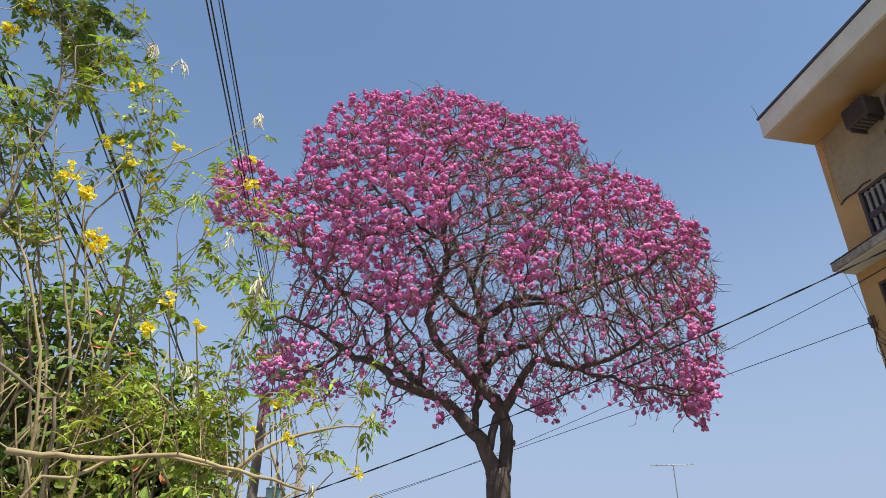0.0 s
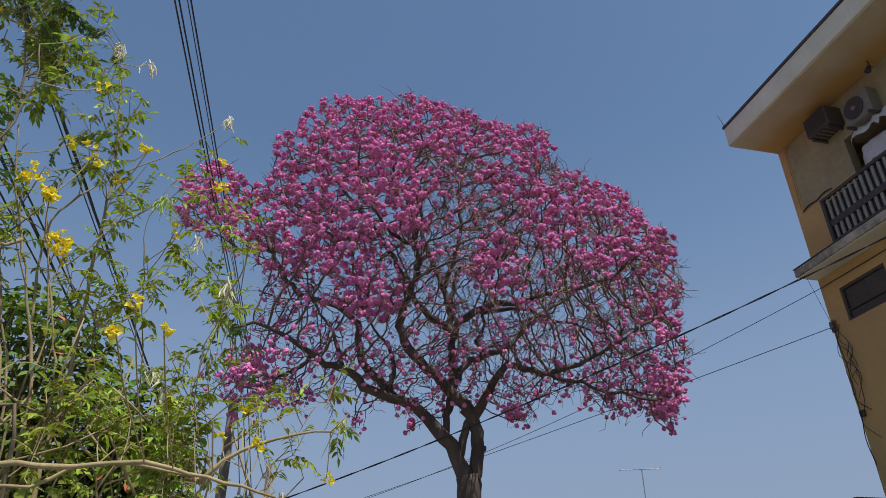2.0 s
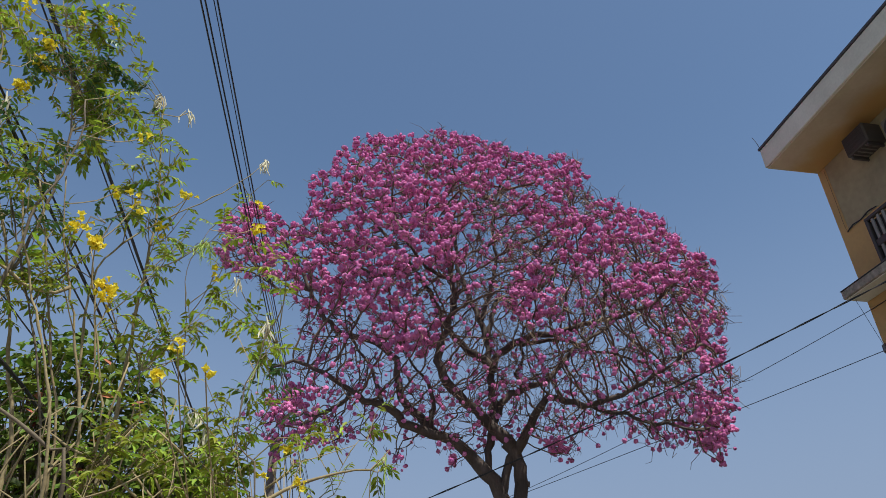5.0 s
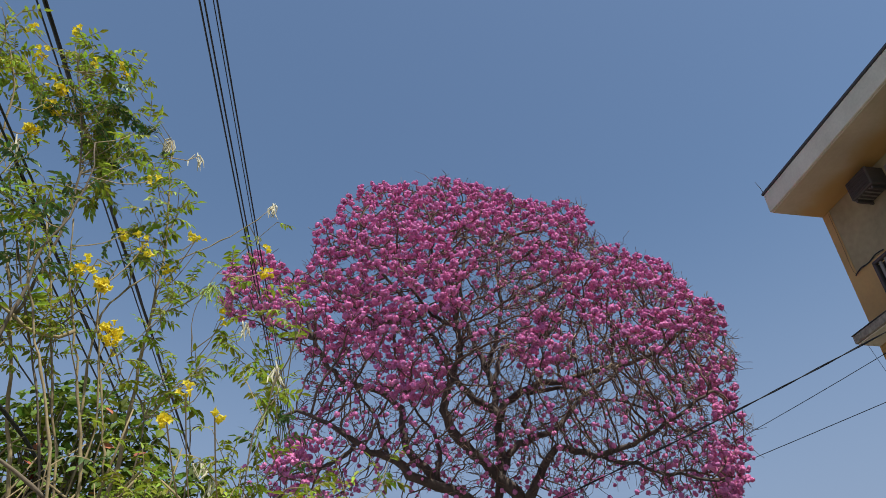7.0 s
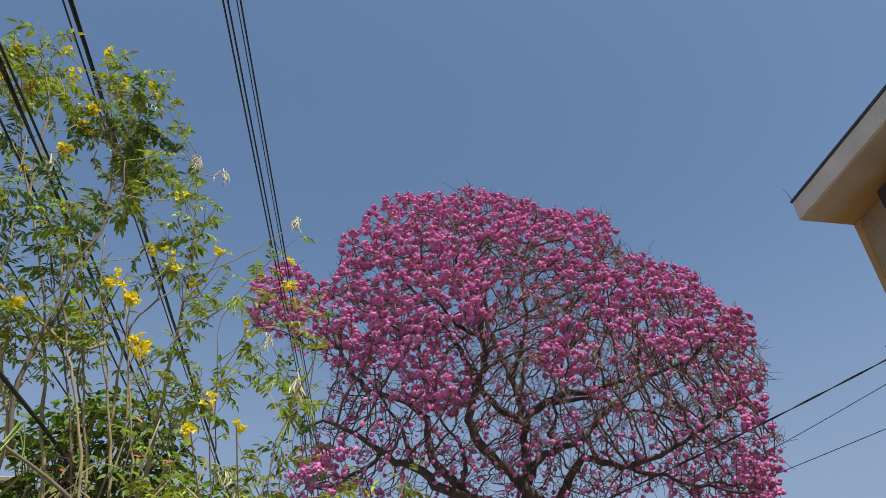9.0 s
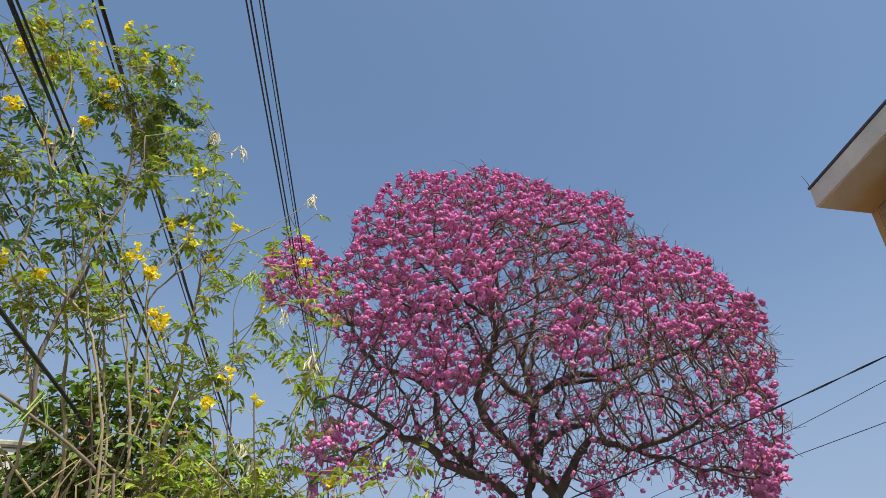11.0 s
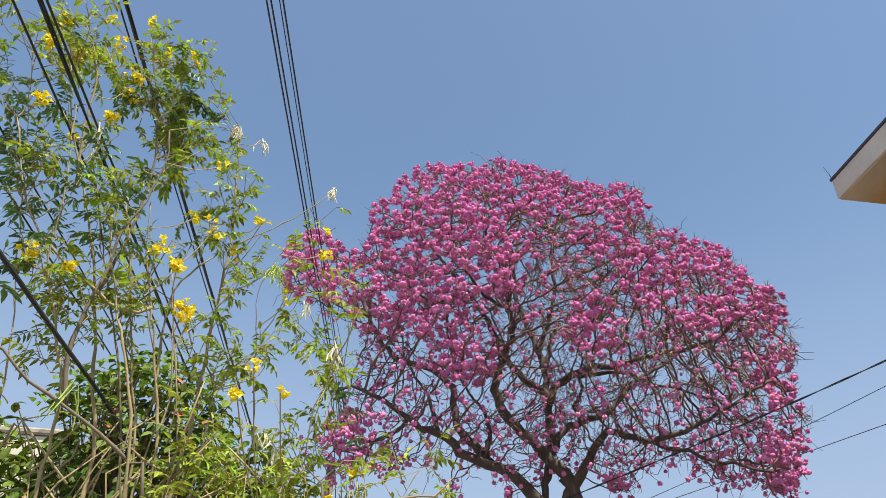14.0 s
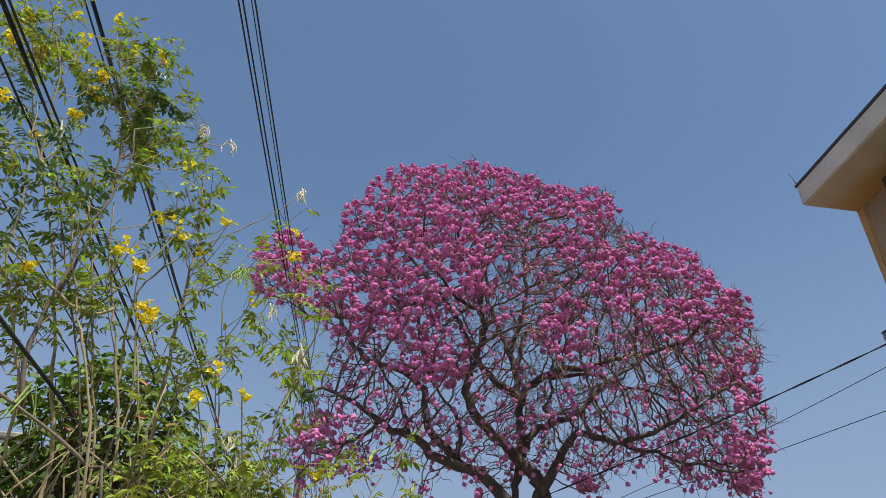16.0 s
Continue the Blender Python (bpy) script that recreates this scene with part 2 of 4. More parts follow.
part("lintel_wall", box(9.22, 16.0, 3.6, 7.72, 9.12, 9.93, 0), OLIVE, house, "sooty olive plaster over the balcony opening")
# back of the opening, its shade painted in as dark colour
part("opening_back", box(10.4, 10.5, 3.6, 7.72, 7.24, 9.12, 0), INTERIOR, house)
part("roof", box(8.11, 16.4, Y0 - 0.5, 9.22, 9.935, 10.37, 0.012), WHITE, house, "white eaves fascia with peeling edge")
part("soffit", box(8.14, 9.215, Y0 - 0.4, 9.19, 9.905, 9.932, 0.003), SOFFIT, house, "cream and orange stained soffit")
part("roof_edge", box(8.085, 16.42, Y0 - 0.52, 9.24, 10.372, 10.425, 0.008), DARK_EDGE, house, "dark flashing along the roof edge")
part("balcony_slab", box(8.77, 9.217, Y0, 9.22, 7.085, 7.235, 0.012), STAINED, house, "stained white balcony slab edge")
part("slab_edge", box(8.762, 8.80, Y0, 9.228, 7.237, 7.25, 0.003), DARK_EDGE, house, "dark flashing on the slab edge")
part("slab_lining", box(8.80, 9.216, Y0, 9.19, 7.062, 7.082, 0.004), WHITE, house)

rail = empty("balcony_railing", (8.85, 6, 7.24), "pale balusters in a dark metal balcony railing", "railing")
part("top_rail", box(8.80, 8.88, 2.0, 8.24, 8.06, 8.12, 0.01), DARK_METAL, rail)
part("bottom_rail", box(8.81, 8.87, 2.0, 8.24, 7.27, 7.31, 0.008), DARK_METAL, rail)
part("end_post", box(8.80, 8.88, 8.18, 8.24, 7.235, 8.06, 0.01), DARK_METAL, rail)
# added sheet: its dark colour replaces the shade of the open balcony behind
part("backing", box(8.885, 8.90, 2.05, 8.2, 7.29, 8.05, 0.002), DARK_METAL, rail, "dark sheet standing in for the shade behind the balusters")
part("middle_band", box(8.822, 8.868, 2.0, 8.18, 7.55, 7.67, 0.008), DARK_METAL, rail, "dark solid band across the balusters")
for z0, z1 in ((7.672, 8.058), (7.312, 7.548)):
    slat = part("baluster", box(8.825, 8.86, -0.026, 0.026, z0, z1, 0.004), GREY_SLAT, rail)
    for i in range(44):
        o = slat if i == 0 else new("baluster", slat.data)
        if i:
            o.parent = rail
            o.matrix_parent_inverse = rail.matrix_world.inverted()
        o.location = (0, 8.1 - 0.125 * i, 0)

win = empty("window_1", (9.25, 8.3, 6.12), "dark sliding window below the balcony slab", "window", kind="structure")
for z in (6.125, 6.29, 6.685):
    part("window_frame", box(9.235 + 0.004 * (z == 6.29), 9.30, 7.84, 8.81, z, z + (0.025 if z == 6.29 else 0.04), 0.004), DARK_METAL, win)
for y in (7.84, 8.77):
    part("window_frame", box(9.237, 9.298, y, y + 0.04, 6.166, 6.684, 0.004), DARK_METAL, win)
# opaque sashes and backing, coloured as dark as an unlit room
for y, x in ((7.885, 9.268), (8.32, 9.28)):
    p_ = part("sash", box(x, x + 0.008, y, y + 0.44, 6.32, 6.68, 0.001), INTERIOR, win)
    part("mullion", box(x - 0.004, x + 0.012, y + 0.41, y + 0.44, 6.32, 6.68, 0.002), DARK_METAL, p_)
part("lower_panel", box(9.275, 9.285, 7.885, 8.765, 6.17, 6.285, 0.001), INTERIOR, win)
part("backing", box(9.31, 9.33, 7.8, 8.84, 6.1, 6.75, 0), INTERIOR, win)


# air conditioners under the eaves
def window_unit():
    e = empty("window_air_conditioner", (9.1, 8.0, 9.3), "rusty brown window air conditioner under the eaves", "air conditioner")
    part("casing", box(8.86, 9.262, 7.57, 8.1, 9.36, 9.76, 0.02), AC_BROWN, e)
    for i in range(9):
        o = part("grille_slat", box(8.845, 8.858, 7.61, 8.06, 0, 0.016, 0.002), DARK_METAL, e)
        o.location.z = 9.39 + i * 0.04
    for y in (7.63, 8.02):
        part("bracket", box(8.9, 9.264, y, y + 0.04, 9.30, 9.358, 0.004), AC_BROWN, e)
    for i in range(5):
        o = part("underside_rib", box(8.9, 9.2, 0, 0.03, 9.345, 9.358, 0.002), AC_WHITE, e)
        o.location.y = 7.69 + i * 0.09


def condenser():
    e = empty("air_conditioner_condenser", (9.1, 7.2, 9.2), "grimy white condenser with a round dark fan", "air conditioner")
    part("casing", box(8.96, 9.2, 6.8, 7.34, 9.04, 9.53, 0.02), AC_WHITE, e)
    ring = bmesh.new()
    bmesh.ops.create_cone(ring, cap_ends=True, segments=32, radius1=0.19, radius2=0.19, depth=0.02, matrix=pose(8.952, 7.1, 9.29, 0, 90, 0))
    f = part("fan_opening", ring, DARK_METAL, e, "dark round fan opening")
    for r in (0.19, 0.145, 0.1, 0.055):
        s = Soup()
        pts = [(8.94, 7.1 + r * math.cos(a), 9.29 + r * math.sin(a)) for a in np.linspace(0, 2 * math.pi, 33)]
        s.tube(pts, [0.006] * 33, 5)
        s.make("guard_ring", DARK_METAL, f)
    hub = bmesh.new()
    bmesh.ops.create_cone(hub, cap_ends=True, segments=16, radius1=0.05, radius2=0.035, depth=0.03, matrix=pose(8.935, 7.1, 9.29, 0, -90, 0))
    part("hub", hub, AC_WHITE, f)
    for y in (6.82, 7.28):
        part("bracket", box(8.9, 9.218, y, y + 0.04, 8.99, 9.038, 0.004), AC_BROWN, e)


window_unit()
condenser()


def hanging_cloth(y0, y1, z0, drop, lean, seed, label):
    nu, nv = 34, 9
    aw = Soup()
    for i in range(nu):
        tear = 0.35 * noise.noise(Vector((i * 0.35, seed, 0))) + 0.3 * noise.noise(Vector((i * 0.9, seed, 1))) + 0.5 * noise.noise(Vector((i * 1.73, seed, 4)))
        for j in range(nv):
            f = j / (nv - 1)
            aw.v.append(Vector((9.18 - lean * f + 0.035 * math.sin(i * 0.9 + seed) * f + 0.07 * noise.noise(Vector((i * 0.5, j * 0.6, seed))), y0 + (y1 - y0) * i / (nu - 1), z0 - drop * f * (1 + tear) + 0.02 * math.sin(i * 0.5))))
    for i in range(nu - 1):
        for j in range(nv - 1):
            a = i * nv + j
            aw.f.append((a, a + 1, a + nv + 1, a + nv))
    cloth = tagged(aw.make("torn_awning", CLOTH, smooth=True), label, "awning")
    so = cloth.modifiers.new("thick", "SOLIDIFY")
    so.thickness = 0.008


hanging_cloth(7.42, 5.2, 9.1, 0.3, 0.22, 2.3, "torn greyish white cloth awning over the balcony opening")
hanging_cloth(7.42, 5.0, 8.72, 0.45, 0.1, 8.1, "faded grey cloth hung behind the balcony railing")
lamp = empty("wall_lamp", (9.2, 6.6, 9.8), "small dark lamp fixed under the soffit", "lamp")
part("arm", cyl((9.0, 6.6, 9.9), (9.0, 6.6, 9.78), 0.012), DARK_METAL, lamp)
part("shade", cyl((9.0, 6.6, 9.79), (8.95, 6.62, 9.68), 0.03, 0.055), DARK_METAL, lamp)
spike = Soup()
spike.tube([(8.12, 9.2, 10.42), (8.09, 9.2, 10.55), (8.04, 9.22, 10.72)], [0.008, 0.006, 0.004], 5)
tagged(spike.make("roof_rod", DARK_METAL), "thin rusty rod on the roof corner", "rod")

# entrance canopy at the foot of the building
can = empty("entrance_canopy", (8.4, 9, 2.7), "low white canopy with a dark top edge", "canopy")
part("fascia", box(7.66, 9.215, 8.12, 13.5, 2.72, 3.10, 0.015), WHITE, can)
part("top_edge", box(7.63, 9.215, 8.09, 13.53, 3.102, 3.127, 0.006), DARK_EDGE, can)
part("underside", box(7.70, 9.21, 8.16, 13.45, 2.66, 2.717, 0.006), YELLOW, can)
for y in (8.3, 13.2):
    part("post", box(7.74, 7.88, y, y + 0.14, 0, 2.658, 0.01), CONCRETE, can)


# ---- overhead lines ----
def cable(name, pts, r, label, sag=0.0, mat=None, n=6, steps=24, strands=1, twist=0.0):
    e = Soup()
    if len(pts) == 2:
        a, b = Vector(pts[0]), Vector(pts[1])
        line = [a.lerp(b, i / steps) - Vector((0, 0, sag * 4 * (i / steps) * (1 - i / steps))) for i in range(steps + 1)]
    else:
        line = spline(pts, 0.08)
    for s in range(strands):
        off = []
        for i, p in enumerate(line):
            a = 2 * math.pi * s / strands + i * twist
            off.append(p + (Vector((math.cos(a), 0, math.sin(a))) * r * 1.1 if strands > 1 else Vector()))
        e.tube(off, [r] * len(off), n)
    return tagged(e.make(name, mat or CABLE), label, "cable")


# along the street: power lines high up, telephone lines lower down
for dx, z, r in ((0.01, 8.1, 0.0115), (0.06, 8.1, 0.0115), (0.15, 8.12, 0.007), (0.195, 8.1, 0.0115)):
    cable("power_line", [(-2.44 + dx, -9, z), (-0.29 + dx, 34, z)], r, "black overhead power line along the street", 0.06)["group"] = "power lines"
for dx, z, r, k in ((0.0, 5.2, 0.0075, 3), (-0.06, 5.23, 0.006, 1)):
    cable("telephone_cable", [(-1.62 + dx, -9, z), (-2.40 + dx, 30, z)], r, "twisted bundle of black telephone cables", 0.03, strands=k, twist=0.9, steps=70)
for x0, x1, z, r, k in ((-1.234, -2.108, 3.840, 0.0053, 2), (-1.290, -1.891, 3.840, 0.0056, 1), (-1.389, -2.108, 3.840, 0.0056, 1), (-1.674, -2.232, 3.716, 0.0043, 1), (-1.829, -2.294, 3.685, 0.0050, 1)):
    cable("telephone_cable", [(x0, -5.58, z), (x1, 18.6, z)], r, "black telephone cable along the street", 0.019, strands=k, twist=0.9, steps=70)["group"] = "telephone cables"
cable("telephone_cable", [(-0.69, -9, 2.66), (-1.07, 0.0, 2.62), (-1.15, 2.0, 2.62), (-1.2, 3.2, 2.6), (-1.24, 3.9, 2.3), (-1.26, 4.15, 0.0)], 0.0075, "thick black cable hanging low into the hedge")
# across the street
cable("service_cable", [(-0.87, 14.22, 3.47), (8.35, 6.3, 6.5)], 0.007, "thick black twisted service cable across the street", 0.22, strands=2, twist=0.8, steps=80)
cable("service_cable", [(-0.9, 24.0, 4.3), (9.2, 9.16, 6.9)], 0.006, "thin black service cable to the building", 0.5)
cable("wall_cable", [(9.2, 9.16, 6.9), (9.205, 5.0, 6.86)], 0.008, "thin black cable along the wall")
cable("service_cable", [(-0.9, 24.0, 4.2), (9.215, 9.19, 6.16)], 0.0065, "thin black service cable to the wall bracket", 0.1)


def street_pole(at, top, r, label, arm_z=(), arm=1.0):
    e = empty("utility_pole", at, label, "pole")
    x, y, _ = at
    part("shaft", cyl((x, y, 0), (x, y, top), r * 1.35, r, 14), CONCRETE, e, smooth=True)
    for z in arm_z:
        a = part("crossarm", box(x - arm, x + arm, y - 0.06, y + 0.06, z - 0.14, z - 0.03, 0.01), RUST, e)
        for k in range(5):
            px = x - arm * 0.85 + k * arm * 0.425
            part("insulator", cyl((px, y, z - 0.03), (px, y, z + 0.09), 0.05, 0.03, 10), PORCELAIN, a)
    return e


street_pole((-0.94, 14.2, 0), 5.8, 0.088, "weathered grey concrete utility pole")
street_pole((-0.25, 34.0, 0), 8.6, 0.13, "far concrete utility pole with a crossarm", (8.07,), 0.25)
street_pole((-3.0, 30.0, 0), 6.4, 0.12, "grey concrete pole carrying telephone cables", (5.2, 4.95), 0.9)
street_pole((-2.4, -9.0, 0), 8.8, 0.13, "grey concrete pole carrying power lines", (8.07, 5.2), 0.9)
street_pole((-0.9, 24.0, 0), 4.45, 0.05, "slim grey concrete pole carrying service cables")
street_pole((-2.1, 18.6, 0), 4.3, 0.075, "slim grey concrete pole carrying low telephone cables", (3.84, 3.69), 0.5)
street_pole((-1.5, -5.6, 0), 4.3, 0.075, "slim concrete pole carrying low telephone cables", (3.84, 3.69), 0.45)
street_pole((-0.69, -9.1, 0), 3.0, 0.05, "slim grey concrete pole carrying a low cable")
drum = empty("transformer", (-0.52, 14.4, 3.68), "pale green pole transformer", "transformer")
part("tank", cyl((-0.52, 14.4, 3.45), (-0.52, 14.4, 3.9), 0.18, 0.175, 18), GREEN_PAINT, drum)
part("lid", cyl((-0.52, 14.4, 3.902), (-0.52, 14.4, 3.94), 0.195, 0.165, 18), GREEN_PAINT, drum)
part("bracket", box(-0.86, -0.68, 14.2, 14.36, 3.66, 3.73, 0.01), RUST, drum)
for x in (-0.62, -0.5, -0.4):
    part("bushing", cyl((x, 14.4, 3.93), (x, 14.4, 4.11), 0.04, 0.02, 10), PORCELAIN, drum)
    cable("drop_wire", [(x, 14.4, 4.1), (x - 0.62, 14.6, 8.06)], 0.009, "black wire from the transformer up to the power lines")
# cables gathered on the corner of the wall
crng = random.Random(5)
for k in range(7):
    z0 = 6.2 - 0.08 * k
    pts, y, x, z = [], 9.17, 9.2, z0
    length = (2.4, 1.5, 1.2, 0.9, 1.7, 0.7, 1.1)[k]
    for i in range(7):
        pts.append((9.19 - 0.03 * (i % 2) - crng.random() * 0.04, 9.14 - crng.random() * (0.26 if k else 0.06), z0 - length * i / 6))
    cable("wall_cable", pts, 0.005 if k else 0.008, "loose black cable hanging down the wall", n=5)
br_ = empty("cable_bracket", (9.2, 9.18, 6.15), "rusty cable bracket on the wall corner", "bracket")
part("plate", box(9.17, 9.218, 9.08, 9.19, 6.05, 6.25, 0.006), RUST, br_)
part("spool", cyl((9.15, 9.14, 6.1), (9.15, 9.14, 6.22), 0.035, 0.03, 10), PORCELAIN, br_)
clamp = empty("cable_clamp", (9.2, 9.1, 4.62), "small dark clamp fixed to the wall", "clamp")
part("body", box(9.16, 9.218, 9.06, 9.15, 4.57, 4.67, 0.006), DARK_METAL, clamp)
cable("drop_wire", [(8.95, 9.15, 7.06), (9.15, 9.14, 6.25)], 0.004, "thin wire hanging from the slab to the bracket")
cable("drop_wire", [(9.205, 9.02, 9.85), (9.21, 9.03, 9.2), (9.2, 9.03, 8.5), (9.19, 8.9, 8.44), (9.2, 8.5, 8.46)], 0.003, "thin cable along the edge of the plaster panel")
cable("wall_pipe", [(9.2, 9.02, 8.42), (9.195, 8.85, 8.47), (9.2, 8.65, 8.45), (9.2, 8.45, 8.49), (9.2, 8.26, 8.46)], 0.011, "dark sagging hose under the plaster panel", n=8)["category"] = "hose"

# ---- far roofs ----
ant = empty("television_antenna", (14.6, 26.2, 4.4), "thin metal television antenna on a mast", "antenna")
part("mast", cyl((14.6, 26.2, 3.0), (14.66, 26.2, 7.32), 0.028, 0.022, 8), GALV, ant)
part("boom", cyl((13.85, 26.62, 7.34), (15.36, 25.8, 7.29), 0.02, 0.02, 8), GALV, ant)
for k in range(9):
    t = k / 8
    c = Vector((13.9, 26.6, 7.35)).lerp(Vector((15.3, 25.83, 7.31)), t)
    d = Vector((0.48, 0.87, 0)) * (0.2 - 0.08 * t)
    part("element", cyl(c - d, c + d, 0.009, 0.009, 6), GALV, ant)
roof_house = empty("low_house", (14.5, 27, 0), "low pale house far down the street", "house")
part("wall", box(11.5, 18, 25.5, 32, 0, 3.4, 0.02), WHITE, roof_house)
part("roof", box(11.2, 18.3, 25.2, 32.3, 3.405, 3.6, 0.03), STAINED, roof_house)
pt = empty("utility_pole", (13.5, 27.2, 0), "far pole with rusty crossarms and insulators", "pole")
part("shaft", cyl((13.2, 25.0, 0), (13.2, 25.0, 5.72), 0.09, 0.07, 10), RUST, pt)
for z, a_ in ((5.35, 0.42), (5.05, 0.3)):
    arm_ = part("crossarm", box(13.2 - a_, 13.2 + a_, 24.9, 24.98, z, z + 0.08, 0.01), RUST, pt)
    for k in range(4):
        px = 13.2 - a_ + 2 * a_ * k / 3
        part("insulator", cyl((px, 24.94, z + 0.08), (px, 24.94, z + 0.3), 0.05, 0.03, 8), PORCELAIN, arm_)
cable("power_line", [(12.8, 24.94, 5.45), (5.0, 29.0, 4.7)], 0.02, "far black power line leaving a rusty pole", 0.05)
chim = empty("vent_pipe", (14.9, 25.8, 3.6), "dark vent pipe on a far roof", "pipe")
part("pipe", cyl((14.95, 25.8, 3.6), (14.95, 25.8, 5.15), 0.06, 0.06, 10), DARK_METAL, chim)
white_house = empty("white_house", (-8, 10, 0), "low white house behind the hedge", "house")
part("wall", box(-12, -3.6, 8.0, 14, 0, 4.02, 0.02), WHITE, white_house)
part("roof", box(-12.05, -3.55, 7.97, 14.05, 4.025, 4.10, 0.02), STAINED, white_house)

# ---- pink trumpet tree ----
rng = np.random.default_rng(7)
BASE = Vector((3.35, 11.55, 0))
BOUGHS = []          # node chains of the main limbs: points and radii


def limb(r0, r1, *pts):
    line = spline(pts, 0.16)
    wob = rng.normal(0, 0.018, (len(line), 3))
    line = [p + Vector(w) * (0 if i in (0, len(line) - 1) else 1) for i, (p, w) in enumerate(zip(line, wob))]
    n = len(line) - 1
    BOUGHS.append((line, [r0 + (r1 - r0) * (i / n) ** 0.7 for i in range(n + 1)]))


limb(0.24, 0.2, BASE, (3.36, 11.56, 1.2), (3.3, 11.57, 2.4), (3.265, 11.57, 3.06), (3.235, 11.57, 3.5), (3.21, 11.57, 3.9))
limb(0.155, 0.022, (3.18, 11.57, 3.85), (3.00, 11.53, 4.22), (2.79, 11.48, 4.55), (2.48, 11.42, 4.81), (2.16, 11.35, 5.01), (1.84, 11.29, 5.09), (1.49, 11.22, 5.18), (1.22, 11.15, 5.33), (0.94, 11.07, 5.47), (0.64, 11.00, 5.52), (0.38, 10.92, 5.68), (0.11, 10.84, 5.81), (-0.18, 10.76, 5.91), (-0.55, 10.68, 6.01), (-0.88, 10.60, 5.87))
limb(0.085, 0.03, (1.90, 11.50, 5.17), (1.65, 11.54, 5.46), (1.39, 11.58, 5.69), (1.28, 11.64, 5.95), (1.25, 11.69, 6.31), (1.20, 11.75, 6.65), (0.89, 11.82, 6.95), (0.57, 11.88, 7.07), (0.17, 11.95, 7.17), (-0.13, 12.01, 7.48), (-0.33, 12.08, 7.84), (-0.54, 12.15, 8.31), (-0.80, 12.23, 8.84), (-1.12, 12.30, 9.35))
limb(0.05, 0.016, (1.82, 11.45, 5.19), (1.83, 11.42, 5.45), (1.85, 11.38, 5.73), (1.75, 11.34, 6.02), (1.55, 11.30, 6.23), (1.41, 11.25, 6.44), (1.24, 11.20, 6.71))
limb(0.045, 0.014, (0.97, 11.40, 5.62), (0.90, 11.47, 5.93), (0.75, 11.57, 6.32), (0.54, 11.67, 6.68), (0.30, 11.78, 7.13), (0.01, 11.90, 7.51))
limb(0.04, 0.014, (0.43, 11.30, 5.80), (0.24, 11.21, 5.51), (0.02, 11.08, 5.34), (-0.20, 10.95, 5.18), (-0.39, 10.80, 4.96))
limb(0.125, 0.115, (3.29, 11.55, 3.85), (3.37, 11.53, 4.13), (3.40, 11.51, 4.36), (3.36, 11.48, 4.61), (3.28, 11.45, 4.86), (3.13, 11.42, 5.04))
limb(0.075, 0.07, (3.05, 11.55, 4.15), (3.09, 11.52, 4.39), (3.17, 11.49, 4.64), (3.27, 11.45, 4.88))
limb(0.115, 0.028, (3.25, 11.42, 4.95), (2.90, 11.39, 5.29), (2.61, 11.34, 5.56), (2.34, 11.30, 5.79), (2.10, 11.24, 6.02), (1.97, 11.19, 6.27), (1.93, 11.14, 6.52), (2.01, 11.08, 6.81), (2.11, 11.02, 7.04), (2.21, 10.96, 7.43), (2.17, 10.89, 7.86), (1.99, 10.83, 8.36), (1.76, 10.77, 8.93), (1.63, 10.70, 9.66))
limb(0.055, 0.085, (2.84, 11.56, 4.59), (2.85, 11.57, 4.81), (2.90, 11.58, 5.06), (2.97, 11.59, 5.37), (2.98, 11.60, 5.68))
limb(0.09, 0.025, (2.97, 11.60, 5.38), (3.00, 11.65, 5.69), (3.01, 11.72, 6.14), (3.03, 11.79, 6.62), (3.01, 11.87, 7.13), (2.91, 11.95, 7.66), (2.73, 12.03, 8.12), (2.56, 12.12, 8.73), (2.51, 12.21, 9.54), (2.67, 12.30, 10.67), (2.81, 12.40, 11.81))
limb(0.09, 0.02, (3.02, 11.65, 6.45), (2.85, 11.61, 6.62), (2.56, 11.56, 6.79), (2.29, 11.50, 7.01), (2.09, 11.43, 7.24), (1.93, 11.37, 7.55), (1.75, 11.30, 7.92), (1.43, 11.23, 8.28), (1.03, 11.15, 8.76), (0.59, 11.08, 9.24), (0.23, 11.00, 9.73))
limb(0.095, 0.022, (3.30, 11.42, 4.87), (3.41, 11.33, 5.05), (3.54, 11.22, 5.29), (3.65, 11.09, 5.49), (3.81, 10.96, 5.70), (3.97, 10.82, 5.64), (4.18, 10.67, 5.51), (4.39, 10.52, 5.46), (4.68, 10.36, 5.49), (4.99, 10.20, 5.64), (5.26, 10.04, 5.76), (5.60, 9.87, 5.95), (6.04, 9.70, 6.22))
limb(0.075, 0.02, (2.99, 11.62, 5.52), (3.13, 11.67, 5.76), (3.38, 11.73, 6.03), (3.74, 11.80, 6.20), (4.09, 11.88, 6.35), (4.37, 11.96, 6.59), (4.63, 12.04, 6.92), (4.91, 12.13, 7.24), (5.47, 12.22, 7.62), (6.17, 12.31, 8.29), (6.89, 12.40, 9.28))
limb(0.04, 0.018, (3.61, 11.75, 6.14), (3.50, 11.66, 6.42), (3.61, 11.55, 6.73), (3.57, 11.43, 7.07), (3.75, 11.30, 7.44))
limb(0.085, 0.022, (3.02, 11.66, 6.42), (3.14, 11.58, 6.75), (3.44, 11.49, 6.95), (3.77, 11.38, 7.08), (4.11, 11.26, 7.08), (4.59, 11.14, 7.20), (5.04, 11.01, 7.30), (5.58, 10.88, 7.43), (6.15, 10.74, 7.70), (6.67, 10.60, 8.12))
